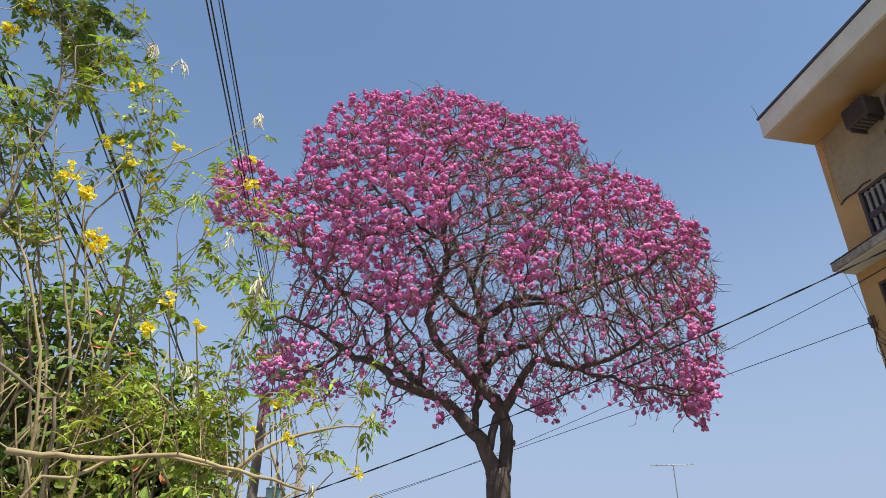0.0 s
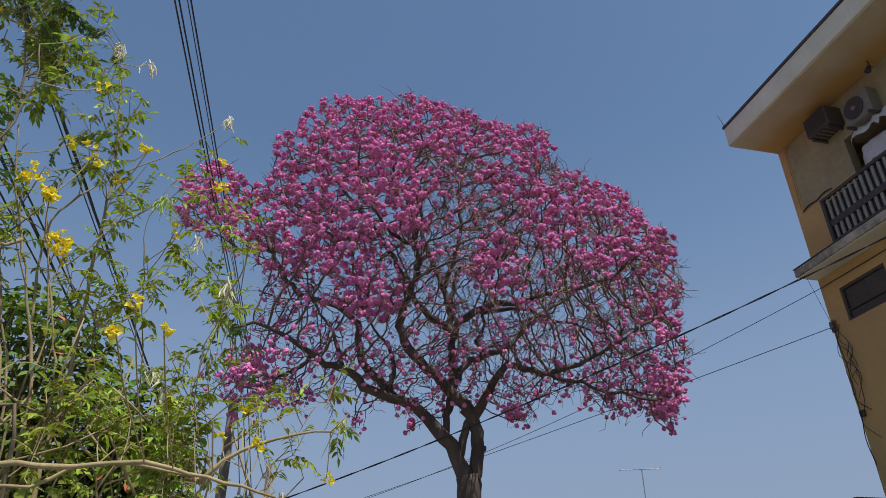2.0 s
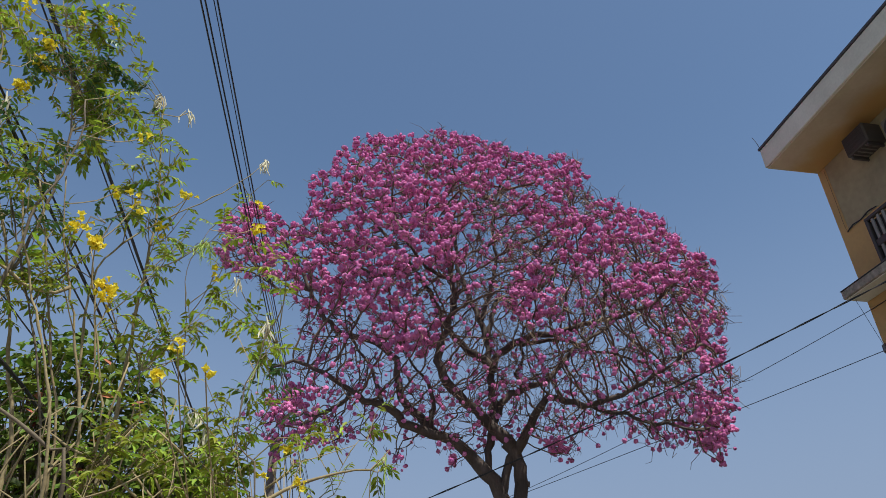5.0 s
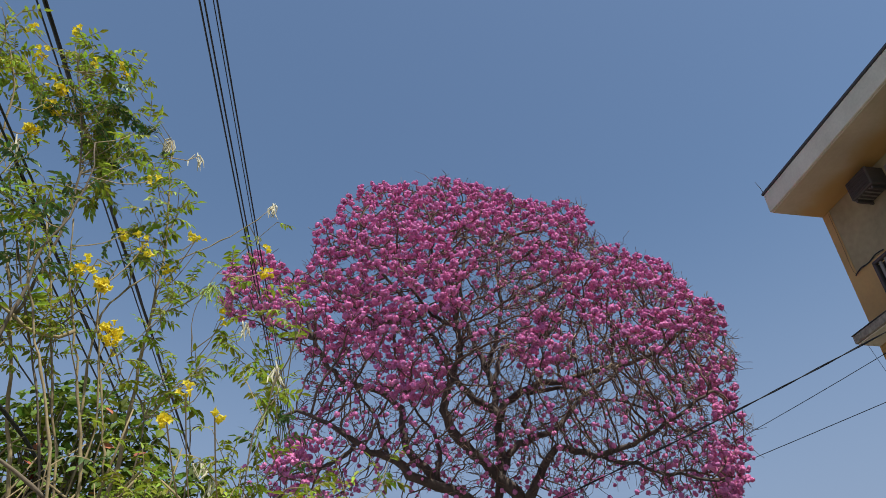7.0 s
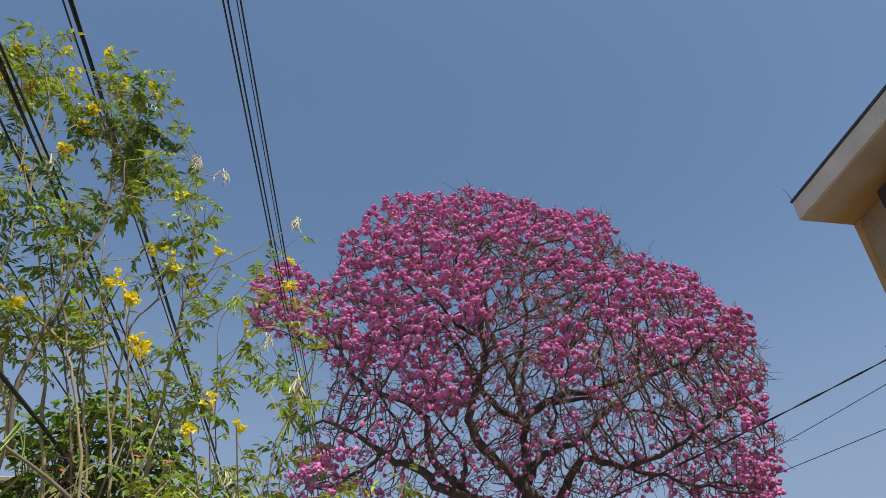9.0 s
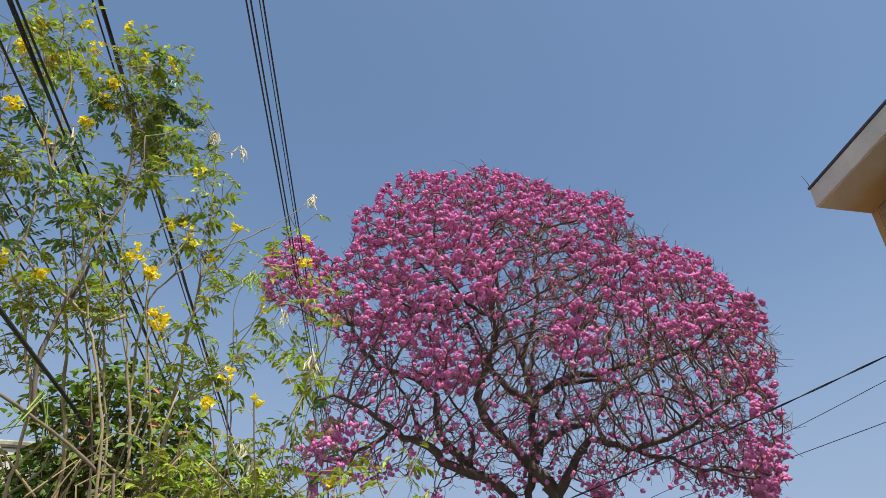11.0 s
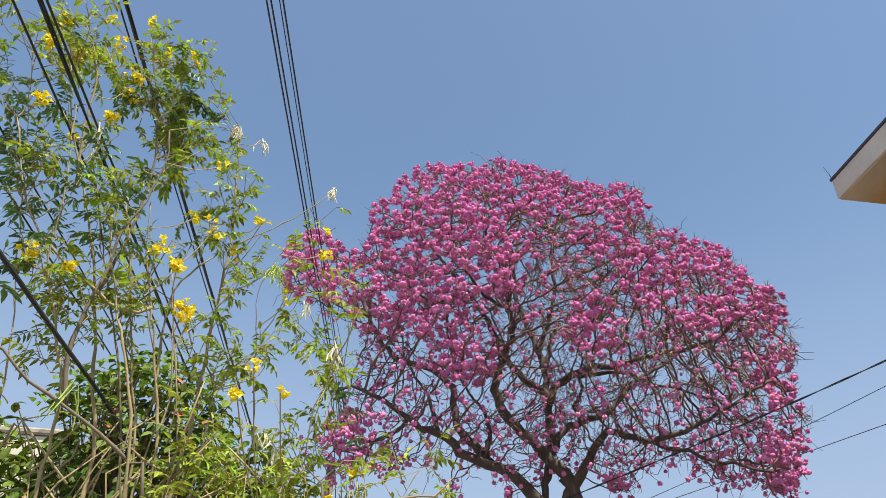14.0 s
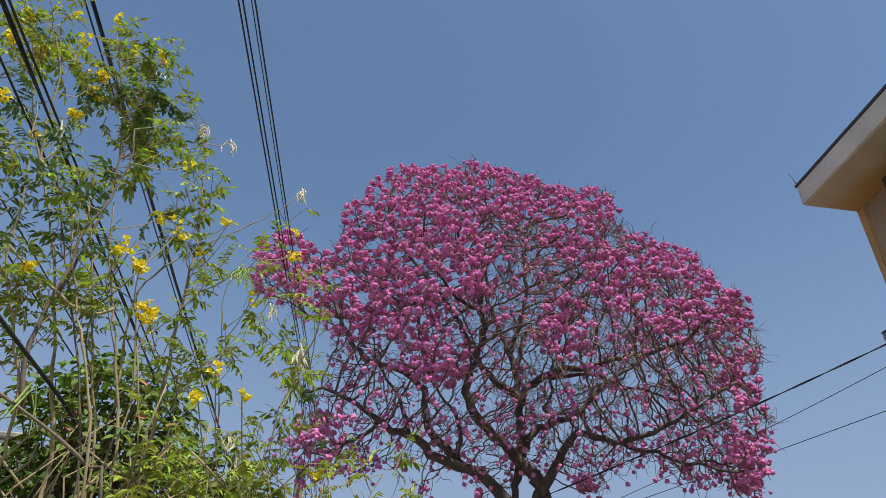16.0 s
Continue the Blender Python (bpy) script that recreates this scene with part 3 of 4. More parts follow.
limb(0.05, 0.02, (3.55, 11.50, 6.92), (3.92, 11.41, 6.98), (4.34, 11.30, 6.97), (4.68, 11.17, 6.75), (5.07, 11.04, 6.66), (5.56, 10.90, 6.47))
limb(0.06, 0.02, (2.99, 11.80, 7.12), (3.13, 11.88, 7.67), (3.32, 11.98, 8.10), (3.79, 12.09, 8.33), (4.28, 12.21, 8.58), (4.74, 12.33, 9.15), (5.13, 12.46, 10.10), (5.42, 12.60, 11.19))
limb(0.055, 0.02, (2.91, 11.90, 7.60), (3.10, 11.81, 8.14), (3.24, 11.68, 8.82), (3.15, 11.55, 9.62), (3.35, 11.40, 10.57))
limb(0.045, 0.018, (2.23, 11.20, 8.04), (1.70, 11.04, 8.20), (1.23, 10.83, 8.77), (0.97, 10.60, 9.35))
limb(0.04, 0.016, (-0.45, 11.90, 8.01), (-0.62, 12.03, 8.13), (-1.00, 12.20, 8.12), (-1.37, 12.40, 8.51), (-1.79, 12.60, 9.11))
limb(0.045, 0.02, (4.55, 10.90, 5.60), (4.87, 10.65, 5.36), (5.23, 10.33, 5.16), (5.55, 9.98, 4.97), (5.82, 9.60, 4.79))
limb(0.045, 0.018, (1.46, 11.50, 8.44), (0.80, 11.63, 8.32), (0.24, 11.81, 8.74), (-0.30, 12.00, 9.33))
limb(0.075, 0.05, (3.38, 11.5, 4.33), (3.44, 11.48, 4.34), (3.51, 11.46, 4.35))

# the crown's outline and its rich tufts, on the upright plane through the trunk
DEEP = 11.4
OUTLINE = ((-2.21, 9.73), (-1.51, 9.97), (-1.16, 9.6), (-0.98, 9.2), (-0.62, 10.45), (-0.15, 11.08), (0.31, 11.63), (1.08, 11.94), (2.08, 12.09), (3.0, 12.12), (3.77, 11.82), (4.62, 11.78),
           (5.3, 11.56), (5.42, 10.78), (6.2, 10.58), (7.08, 10.15), (7.6, 9.65), (8.0, 9.1), (8.08, 8.3), (7.92, 7.1), (7.85, 6.1), (7.68, 5.1), (7.2, 4.6),
           (6.01, 4.95), (5.2, 5.25), (3.98, 4.65), (3.33, 5.0), (2.71, 4.98), (2.2, 4.28), (1.81, 4.94), (1.25, 4.3), (0.92, 4.95), (0.18, 4.85),
           (-0.56, 4.42), (-1.21, 5.37), (-0.83, 6.0), (-0.74, 6.86), (-0.97, 7.63), (-1.72, 7.73), (-2.32, 8.19))
TUFTS = ((-1.56, 8.72, 0.85, 1.1), (-0.5, 9.85, 0.75, 1.3), (0.2, 10.67, 1.17, 1.05), (1.23, 11.14, 1.35, 0.94), (2.58, 11.22, 1.16, 0.9), (3.87, 11.27, 1.14, 0.75), (4.85, 11.2, 0.65, 0.5),
         (0.28, 9.42, 1.12, 0.85), (1.5, 9.7, 1.2, 1.1), (0.77, 8.43, 0.8, 0.64), (-0.17, 8.0, 0.65, 0.75), (2.04, 8.77, 0.55, 0.42), (0.8, 7.8, 0.75, 0.5), (6.2, 9.9, 1.05, 0.55),
         (7.3, 8.9, 0.75, 0.9), (6.2, 8.4, 0.75, 0.55), (7.4, 7.2, 0.5, 0.7), (7.2, 5.45, 0.5, 0.75), (3.85, 7.95, 0.5, 0.75), (1.4, 7.0, 0.65, 0.5), (2.11, 4.51, 0.3, 0.24),
         (-0.5, 5.4, 0.42, 0.5), (3.95, 4.93, 0.3, 0.12), (5.2, 9.2, 0.7, 0.8), (4.3, 10.1, 0.75, 0.6))


def on_plane(p):
    k = DEEP / p[1]
    return p[0] * k, 1.62 + (p[2] - 1.62) * k


def rim(s_, h_):
    """Distance inside the outline; negative outside."""
    inside, best = False, 9.0
    for (x0, z0), (x1, z1) in zip(OUTLINE, OUTLINE[1:] + OUTLINE[:1]):
        if (z0 > h_) != (z1 > h_) and s_ < x0 + (h_ - z0) * (x1 - x0) / (z1 - z0):
            inside = not inside
        t = ((s_ - x0) * (x1 - x0) + (h_ - z0) * (z1 - z0)) / ((x1 - x0) ** 2 + (z1 - z0) ** 2)
        t = min(max(t, 0), 1)
        best = min(best, math.hypot(s_ - x0 - t * (x1 - x0), h_ - z0 - t * (z1 - z0)))
    return best if inside else -best


def fullness(p):
    """How thick the blossom hangs: above nought in the rich tufts, below it between them."""
    s_, h_ = on_plane(p)
    best = max(1 - ((s_ - x) / a) ** 2 - ((h_ - z) / b) ** 2 for x, z, a, b in TUFTS)
    return max(min(best, 0.6), -0.42 if h_ > 7.8 else -0.8) + 0.6 * noise.noise(Vector(p) * 1.6) + 0.8 * noise.noise(Vector(p) * 3.6)


CROWN_N = 8200
att = []
while len(att) < CROWN_N:
    s_, h_ = -2.4 + 10.5 * rng.random(), 4.2 + 8.0 * rng.random()
    inner = rim(s_, h_)
    if inner < max(0.02, 0.12 + 0.32 * noise.noise(Vector((s_ * 1.3, 0, h_ * 1.3)))):
        continue
    half = 2.7 * math.sqrt(min(max(inner, 0.05), 2.2) / 2.2)
    y = 11.75 - 0.22 * max(0.0, s_ - 3.5) + half * (1 if rng.random() < 0.4 else -1) * rng.random() ** 0.5
    p = np.array((s_ * y / DEEP, y, 1.62 + (h_ - 1.62) * y / DEEP))
    fl = fullness(p)
    bare = h_ < 7.4 and 0.6 < s_ < 5.6
    if rng.random() > (1.0 if fl > 0.1 else 0.56 if bare else 0.72):
        continue
    att.append(p)
att = np.array(att)

# grow branches from the limbs towards the points
STEP, KILL, REACH = 0.11, 0.13, 2.2
node, parent, depth_of = [], [], []
for line, radii in BOUGHS:
    for i, p in enumerate(line):
        if p.z < 4.8:
            continue
        node.append(np.array(p))
        parent.append(-1)
node = [np.array(n) for n in node]
near_d = np.full(len(att), 1e9)
near_i = np.zeros(len(att), int)
arr = np.array(node)
for s in range(0, len(att), 500):
    dd = np.linalg.norm(att[s:s + 500, None] - arr[None], axis=2)
    near_i[s:s + 500], near_d[s:s + 500] = dd.argmin(1), dd.min(1)
alive = np.ones(len(att), bool)
ROOTS = len(node)
for it in range(90):
    idx = np.nonzero(alive & (near_d < (6.0 if it < 25 else REACH)))[0]
    if not len(idx):
        break
    arr = np.array(node)
    ways = att[idx] - arr[near_i[idx]]
    ways /= np.linalg.norm(ways, axis=1)[:, None] + 1e-9
    acc = np.zeros((len(node), 3))
    np.add.at(acc, near_i[idx], ways)
    grow = np.unique(near_i[idx])
    fresh = []
    for g_ in grow:
        w_ = acc[g_]
        n_ = np.linalg.norm(w_)
        if n_ < 1e-6:
            continue
        w_ = w_ / n_ + rng.normal(0, 0.22, 3)
        if parent[g_] >= 0:
            back = arr[g_] - arr[parent[g_]]
            w_ = w_ + 0.5 * back / (np.linalg.norm(back) + 1e-9)
        w_ /= np.linalg.norm(w_)
        fresh.append((arr[g_] + w_ * STEP, g_))
    k0 = len(node)
    for p_, g_ in fresh:
        node.append(p_)
        parent.append(g_)
    fr = np.array([p_ for p_, _ in fresh])
    live = np.nonzero(alive)[0]
    for s in range(0, len(live), 400):
        sub = live[s:s + 400]
        dd = np.linalg.norm(att[sub, None] - fr[None], axis=2)
        j, m_ = dd.argmin(1), dd.min(1)
        better = m_ < near_d[sub]
        near_d[sub[better]], near_i[sub[better]] = m_[better], j[better] + k0
    alive &= near_d > KILL
node = np.array(node)
kids = [[] for _ in node]
for i, p_ in enumerate(parent):
    if p_ >= 0:
        kids[p_].append(i)
load = np.ones(len(node))
for i in range(len(node) - 1, ROOTS - 1, -1):
    if parent[i] >= 0:
        load[parent[i]] += load[i]
thick = np.clip(0.0056 * load ** 0.33, 0.0058, 0.029)

tree = empty("pink_trumpet_tree", BASE, "tall leafless trumpet tree covered in pink blossom", "tree")
for k, (line, radii) in enumerate(BOUGHS):
    s = Soup()
    radii = [r * (1 + 0.1 * noise.noise(p * 3.0)) for r, p in zip(radii, line)]
    if k == 0:
        radii = [r * (1 + 0.5 * math.exp(-p.z * 2.2)) for r, p in zip(radii, line)]
    s.tube(line, radii, 12 if k in (0, 1, 5, 8, 9) else 8)
    s.make("trunk" if k == 0 else "limb", BARK, tree, smooth=True)
br = Soup()
for i in range(len(node)):
    # each chain starts where a branch leaves its parent
    first = kids[i] if i < ROOTS else [c for c in kids[i] if c != max(kids[i], key=lambda q: load[q])]
    for c in first:
        chain, rad = [node[i], node[c]], [thick[c], thick[c]]
        q = c
        while kids[q]:
            q = max(kids[q], key=lambda v: load[v])
            chain.append(node[q])
            rad.append(thick[q])
        rad[-1] *= 0.6
        br.tube(chain, rad, 4 if rad[0] < 0.02 else 6)
# fine twigs beyond the branch ends
HANGING = []
for i in range(ROOTS, len(node)):
    if load[i] > 14 or node[i][2] < 4.6:
        continue
    fl = fullness(node[i])
    bare = fl < 0.1
    if node[i][0] < 1.6 and node[i][2] < 7.4 and rng.random() < 0.5:
        continue
    for _ in range(2 if not kids[i] else (1 if rng.random() < 0.6 else 0)):
        d = node[i] - node[parent[i]]
        d = d / (np.linalg.norm(d) + 1e-9) * 0.7 + rng.normal(0, 0.6, 3) + (0, 0, 0.2)
        d /= np.linalg.norm(d)
        ln = (0.1 + 0.22 * rng.random()) if bare else (0.07 + 0.13 * rng.random())
        b = node[i] + d * ln * 0.45 + rng.normal(0, 0.02, 3)
        e = b + (d + rng.normal(0, 0.5, 3)) * ln * 0.4
        line = [node[i], b, e]
        if bare:
            line.append(e + (d + rng.normal(0, 0.8, 3)) * ln * 0.3)
        br.tube(line, [0.0068, 0.006, 0.0048, 0.0036][:len(line)], 3)
        if node[i][2] < 5.9:
            HANGING.append(line[-1])
br.make("branch_work", TWIG, tree, "grey brown bare branches and twigs", smooth=True)["kind"] = "stuff"


def blossom(seed, flowers):
    """A round pompom of ruffled blossom with a few open trumpets, as vertices and triangles, of radius one."""
    r_ = np.random.default_rng(seed)
    bm = bmesh.new()
    bmesh.ops.create_icosphere(bm, subdivisions=2, radius=0.9)
    for v in bm.verts:
        v.co *= 1 + 0.14 * noise.noise(v.co * 2.2 + Vector((seed, 0, 0))) + r_.normal(0, 0.12)
        v.co.z *= 0.9
    bm.verts.ensure_lookup_table()
    verts = [np.array(v.co) for v in bm.verts]
    faces = [tuple(v.index for v in f.verts) for f in bm.faces]
    bm.free()
    for k in range(flowers):
        d = Vector(r_.normal(0, 1, 3)).normalized()
        u = d.orthogonal().normalized()
        v = d.cross(u)
        b = len(verts)
        verts.append(np.array(d * 0.78))
        for j in range(6):
            t = 2 * math.pi * j / 6
            verts.append(np.array(d * (0.98 + r_.normal(0, 0.04)) + (u * math.cos(t) + v * math.sin(t)) * 0.24 * (1 + r_.normal(0, 0.15))))
        for j in range(6):
            faces.append((b, b + 1 + j, b + 1 + (j + 1) % 6))
    return np.array(verts), faces


BALLS = [blossom(40 + i, 7 + i % 3) for i in range(8)]
tips = [i for i in range(ROOTS, len(node)) if not kids[i]]
extra = [i for i in range(ROOTS, len(node)) if kids[i] and load[i] <= 4]
pink_v, pink_f = [], []
pink_k = 0


def put_ball(at, size):
    global pink_k
    verts, faces = BALLS[rng.integers(len(BALLS))]
    q = np.array(Euler(rng.random(3) * 6.28).to_matrix())
    p = verts @ q.T * size + at
    pink_v.append(p)
    pink_f.extend([(a + pink_k, b + pink_k, c + pink_k) for a, b, c in faces])
    pink_k += len(p)


def puff(at, count):
    """A cushion of blossom balls that sits on the end of a twig."""
    for _ in range(count):
        d = rng.normal(0, 1, 3)
        d /= np.linalg.norm(d)
        put_ball(at + d * np.array((0.076, 0.076, 0.052)) * rng.random() ** 0.33 + (0, 0, 0.03), 0.029 + 0.017 * rng.random())


taken = {}


def free(p, gap):
    """Whether no earlier cushion sits within that gap; books the place if so."""
    key = tuple(int(math.floor(c / 0.3)) for c in p)
    for dx in (-1, 0, 1):
        for dy in (-1, 0, 1):
            for dz in (-1, 0, 1):
                for q in taken.get((key[0] + dx, key[1] + dy, key[2] + dz), ()):
                    if np.linalg.norm(p - q) < gap:
                        return False
    taken.setdefault(key, []).append(p)
    return True


for e in HANGING:
    if rng.random() < (0.5 if e[0] > 4.6 or e[0] < 0.6 else 0.22):
        put_ball(e - np.array((0, 0, 0.02)), 0.034 + 0.018 * rng.random())
order = rng.permutation(np.array(tips + extra))
for i in order:
    p = node[i]
    fl = fullness(p)
    if fl > 0.2:
        if free(p, 0.17):
            puff(p, int(rng.integers(7, 14)))
    elif fl > -0.35 and rng.random() < 0.32 and free(p, 0.24):
        puff(p, int(rng.integers(2, 6)))
    elif rng.random() < (0.45 if p[0] < 1.2 else 0.34 if p[2] < 7.5 else 0.24):
        for _ in range(rng.integers(1, 3)):
            put_ball(p + rng.normal(0, 0.04, 3) - (0, 0, 0.03), 0.026 + 0.016 * rng.random())
crown = mesh_ob("blossom_crown", np.concatenate(pink_v).tolist(), pink_f, PINK, tree, "round clusters of ruffled pink blossom")
crown["kind"] = "stuff"
# long dry pods and straw hanging among the branches
pods = Soup()
for i in rng.choice(np.array(extra + tips), min(3800, len(extra) + len(tips)), replace=False):
    p = Vector(node[i])
    if fullness(p) > 0.3 or p.x < 2.6 or p.z < 6.0:
        continue
    for _ in range(rng.integers(1, 3)):
        ln = 0.1 + 0.2 * rng.random()
        d = Vector((rng.normal(0, 0.7), rng.normal(0, 0.7), -0.8)).normalized()
        m = p + d * ln * 0.5 + Vector(rng.normal(0, 0.035, 3))
        pods.tube([p, m, p + d * ln], [0.005, 0.0075, 0.0045], 3)
pods.make("dry_straw", SEED, tree, "thin dry tan seed pods")["kind"] = "stuff"

# ---- yellow trumpet bush ----
srng = np.random.default_rng(21)
EYE = Vector((0, 0, 1.62))
bush = empty("yellow_trumpet_bush", (-0.9, 3.0, 0), "tall straggly bush with yellow trumpet flowers and dry pods", "shrub")
CANES = []


def far(k, p):
    """The point p moved k times as far from the bystander's eye."""
    return EYE + (Vector(p) - EYE) * k


def cane(k, r0, r1, mat, root, *pts):
    line = [far(k, p) for p in pts]
    r0, r1 = r0 * 0.62, r1 * 0.4
    if root is not None:
        rx, ry = root
        b = line[0]
        line = [Vector((rx, ry, 0)), Vector((rx * 0.5 + b.x * 0.5, ry * 0.5 + b.y * 0.5, b.z * 0.55))] + line
    curve = spline(line, 0.07)
    curve = [p + Vector(srng.normal(0, 0.003, 3)) for p in curve]
    n = len(curve) - 1
    rad = [r0 + (r1 - r0) * i / n + (0.0015 if i % 4 == 0 else 0) for i in range(n + 1)]
    s = Soup()
    s.tube(curve, rad, 7)
    s.make("stem", mat, bush, smooth=True)
    CANES.append((curve, rad))


R = (-0.95, 3.1)
# stems that rise in front of the hedge
cane(1.1, 0.024, 0.008, CANE, R, (-0.79, 2.78, 2.40), (-0.80, 2.78, 2.78), (-0.81, 2.77, 3.07), (-0.82, 2.77, 3.40), (-0.85, 2.76, 3.66), (-0.90, 2.75, 3.97), (-0.92, 2.74, 4.13))
cane(0.95, 0.019, 0.007, CANE, R, (-0.96, 2.72, 2.29), (-1.18, 2.64, 2.96), (-1.26, 2.60, 3.17), (-1.32, 2.57, 3.41))
cane(1.0, 0.020, 0.006, CANE, R, (-0.88, 2.75, 2.29), (-0.98, 2.72, 2.74), (-1.06, 2.69, 3.00), (-1.14, 2.65, 3.25), (-1.19, 2.63, 3.51))
cane(0.98, 0.014, 0.005, CANE, R, (-0.82, 2.78, 2.3), (-0.86, 2.76, 2.59), (-0.95, 2.73, 2.91), (-1.03, 2.70, 3.20))
cane(0.95, 0.020, 0.012, CANE_DARK, R, (-0.90, 2.75, 2.25), (-0.97, 2.72, 2.34), (-1.09, 2.67, 2.43), (-1.23, 2.61, 2.51), (-1.36, 2.55, 2.58), (-1.6, 2.45, 2.75))
cane(0.98, 0.016, 0.006, CANE_DARK, None, (-1.23, 2.61, 2.51), (-1.28, 2.59, 2.76), (-1.26, 2.60, 3.07), (-1.25, 2.60, 3.32), (-1.21, 2.62, 3.51), (-1.19, 2.63, 3.75), (-1.22, 2.62, 3.96))
cane(1.05, 0.022, 0.006, CANE, (-1.2, 3.0), (-1.08, 2.68, 2.26), (-1.17, 2.64, 2.63), (-1.25, 2.61, 2.95), (-1.35, 2.56, 3.24), (-1.46, 2.49, 3.52), (-1.57, 2.42, 3.79), (-1.7, 2.38, 4.2))
cane(1.0, 0.018, 0.006, CANE, (-1.3, 2.9), (-1.23, 2.61, 2.39), (-1.33, 2.56, 2.77), (-1.45, 2.50, 3.08), (-1.47, 2.48, 3.30), (-1.6, 2.45, 3.9))
cane(1.0, 0.012, 0.005, CANE, None, (-1.06, 2.69, 3.0), (-1.16, 2.64, 2.95), (-1.41, 2.52, 3.10), (-1.58, 2.42, 3.29), (-1.75, 2.35, 3.7))
cane(1.05, 0.009, 0.004, CANE_DARK, R, (-0.73, 2.80, 2.58), (-0.86, 2.76, 2.86), (-0.97, 2.72, 3.04), (-1.19, 2.63, 3.14), (-1.32, 2.57, 3.25))
cane(1.08, 0.013, 0.005, CANE_DARK, None, (-1.26, 2.60, 3.0), (-1.24, 2.61, 3.12), (-1.22, 2.62, 3.43), (-1.23, 2.61, 3.76), (-1.31, 2.58, 4.10), (-1.40, 2.53, 4.41))
cane(1.05, 0.012, 0.004, CANE, None, (-1.46, 2.49, 3.45), (-1.52, 2.46, 3.79), (-1.56, 2.43, 4.10), (-1.67, 2.35, 4.37))
cane(1.2, 0.011, 0.004, CANE, None, (-0.95, 2.76, 2.6), (-1.0, 2.74, 2.95), (-0.98, 2.75, 3.18), (-0.83, 2.8, 3.41), (-0.54, 2.87, 3.7), (-0.41, 2.9, 3.89))
cane(0.9, 0.010, 0.004, CANE_DARK, (-0.4, 3.0), (-0.23, 2.92, 2.23), (-0.33, 2.91, 2.45), (-0.33, 2.91, 2.7), (-0.29, 2.91, 2.82), (-0.27, 2.91, 2.99))
cane(1.0, 0.0165, 0.011, CANE, None, (-0.94, 2.50, 2.11), (-0.84, 2.50, 2.10), (-0.73, 2.50, 2.10), (-0.62, 2.50, 2.10), (-0.51, 2.50, 2.12), (-0.41, 2.50, 2.12), (-0.32, 2.50, 2.10), (-0.21, 2.50, 2.08), (-0.09, 2.50, 2.05), (0.02, 2.50, 2.02))
cane(0.97, 0.016, 0.004, CANE, None, (-0.27, 2.85, 2.12), (-0.18, 2.85, 2.21), (-0.06, 2.85, 2.28), (0.08, 2.85, 2.32), (0.21, 2.85, 2.34), (0.26, 2.85, 2.38), (0.29, 2.85, 2.43))
cane(0.9, 0.022, 0.010, CANE, R, (-0.96, 2.76, 1.97), (-0.82, 2.8, 2.08), (-0.63, 2.86, 2.19), (-0.3, 2.92, 2.16))
cane(1.15, 0.008, 0.004, CANE_DARK, (-0.6, 3.2), (-0.55, 2.86, 2.5), (-0.59, 2.86, 2.74), (-0.63, 2.85, 3.02), (-0.66, 2.85, 3.21), (-0.6, 2.86, 3.44))
cane(1.0, 0.008, 0.003, CANE, (-0.3, 2.9), (-0.1, 2.92, 2.0), (0.07, 2.93, 2.31), (0.16, 2.92, 2.48))
cane(1.05, 0.009, 0.003, CANE_DARK, (-0.5, 3.0), (-0.34, 2.9, 2.27), (-0.28, 2.91, 2.46), (-0.18, 2.92, 2.76), (-0.22, 2.92, 2.9))
cane(1.12, 0.010, 0.004, CANE, (-1.5, 3.2), (-1.5, 2.66, 2.6), (-1.62, 2.6, 3.1), (-1.7, 2.5, 3.5), (-1.9, 2.4, 4.25))

cane(1.0, 0.014, 0.008, CANE, (-0.85, 2.95), (-0.99, 2.81, 2.38), (-1.08, 2.78, 2.7), (-1.21, 2.72, 3.18), (-1.3, 2.66, 3.5))
cane(1.0, 0.011, 0.007, CANE_DARK, (-0.8, 2.9), (-0.99, 2.76, 2.2), (-1.06, 2.73, 2.54), (-1.16, 2.69, 2.84), (-1.27, 2.64, 3.12), (-1.45, 2.55, 3.6))
cane(1.0, 0.013, 0.006, CANE, (-1.0, 3.05), (-0.97, 2.87, 2.38), (-0.93, 2.88, 2.61), (-0.99, 2.86, 2.95), (-1.05, 2.84, 3.19))
leaf_soup, old_soup, twig_soup = Soup(), Soup(), Soup()


def leaflet(soup, at, way, up, ln, wd):
    side = way.cross(up)
    side = side.normalized() if side.length > 1e-5 else way.orthogonal().normalized()
    nrm = side.cross(way).normalized()
    a, b = at + way * ln * 0.35, at + way * ln * 0.72 - nrm * ln * 0.05
    soup.add([at, a + side * wd * 0.5 + nrm * wd * 0.2, b + side * wd * 0.32 + nrm * wd * 0.1, at + way * ln - nrm * ln * 0.14,
              b - side * wd * 0.32 + nrm * wd * 0.1, a - side * wd * 0.5 + nrm * wd * 0.2, a, b],
             [(0, 6, 1), (1, 6, 7, 2), (2, 7, 3), (0, 5, 6), (5, 4, 7, 6), (4, 3, 7)])


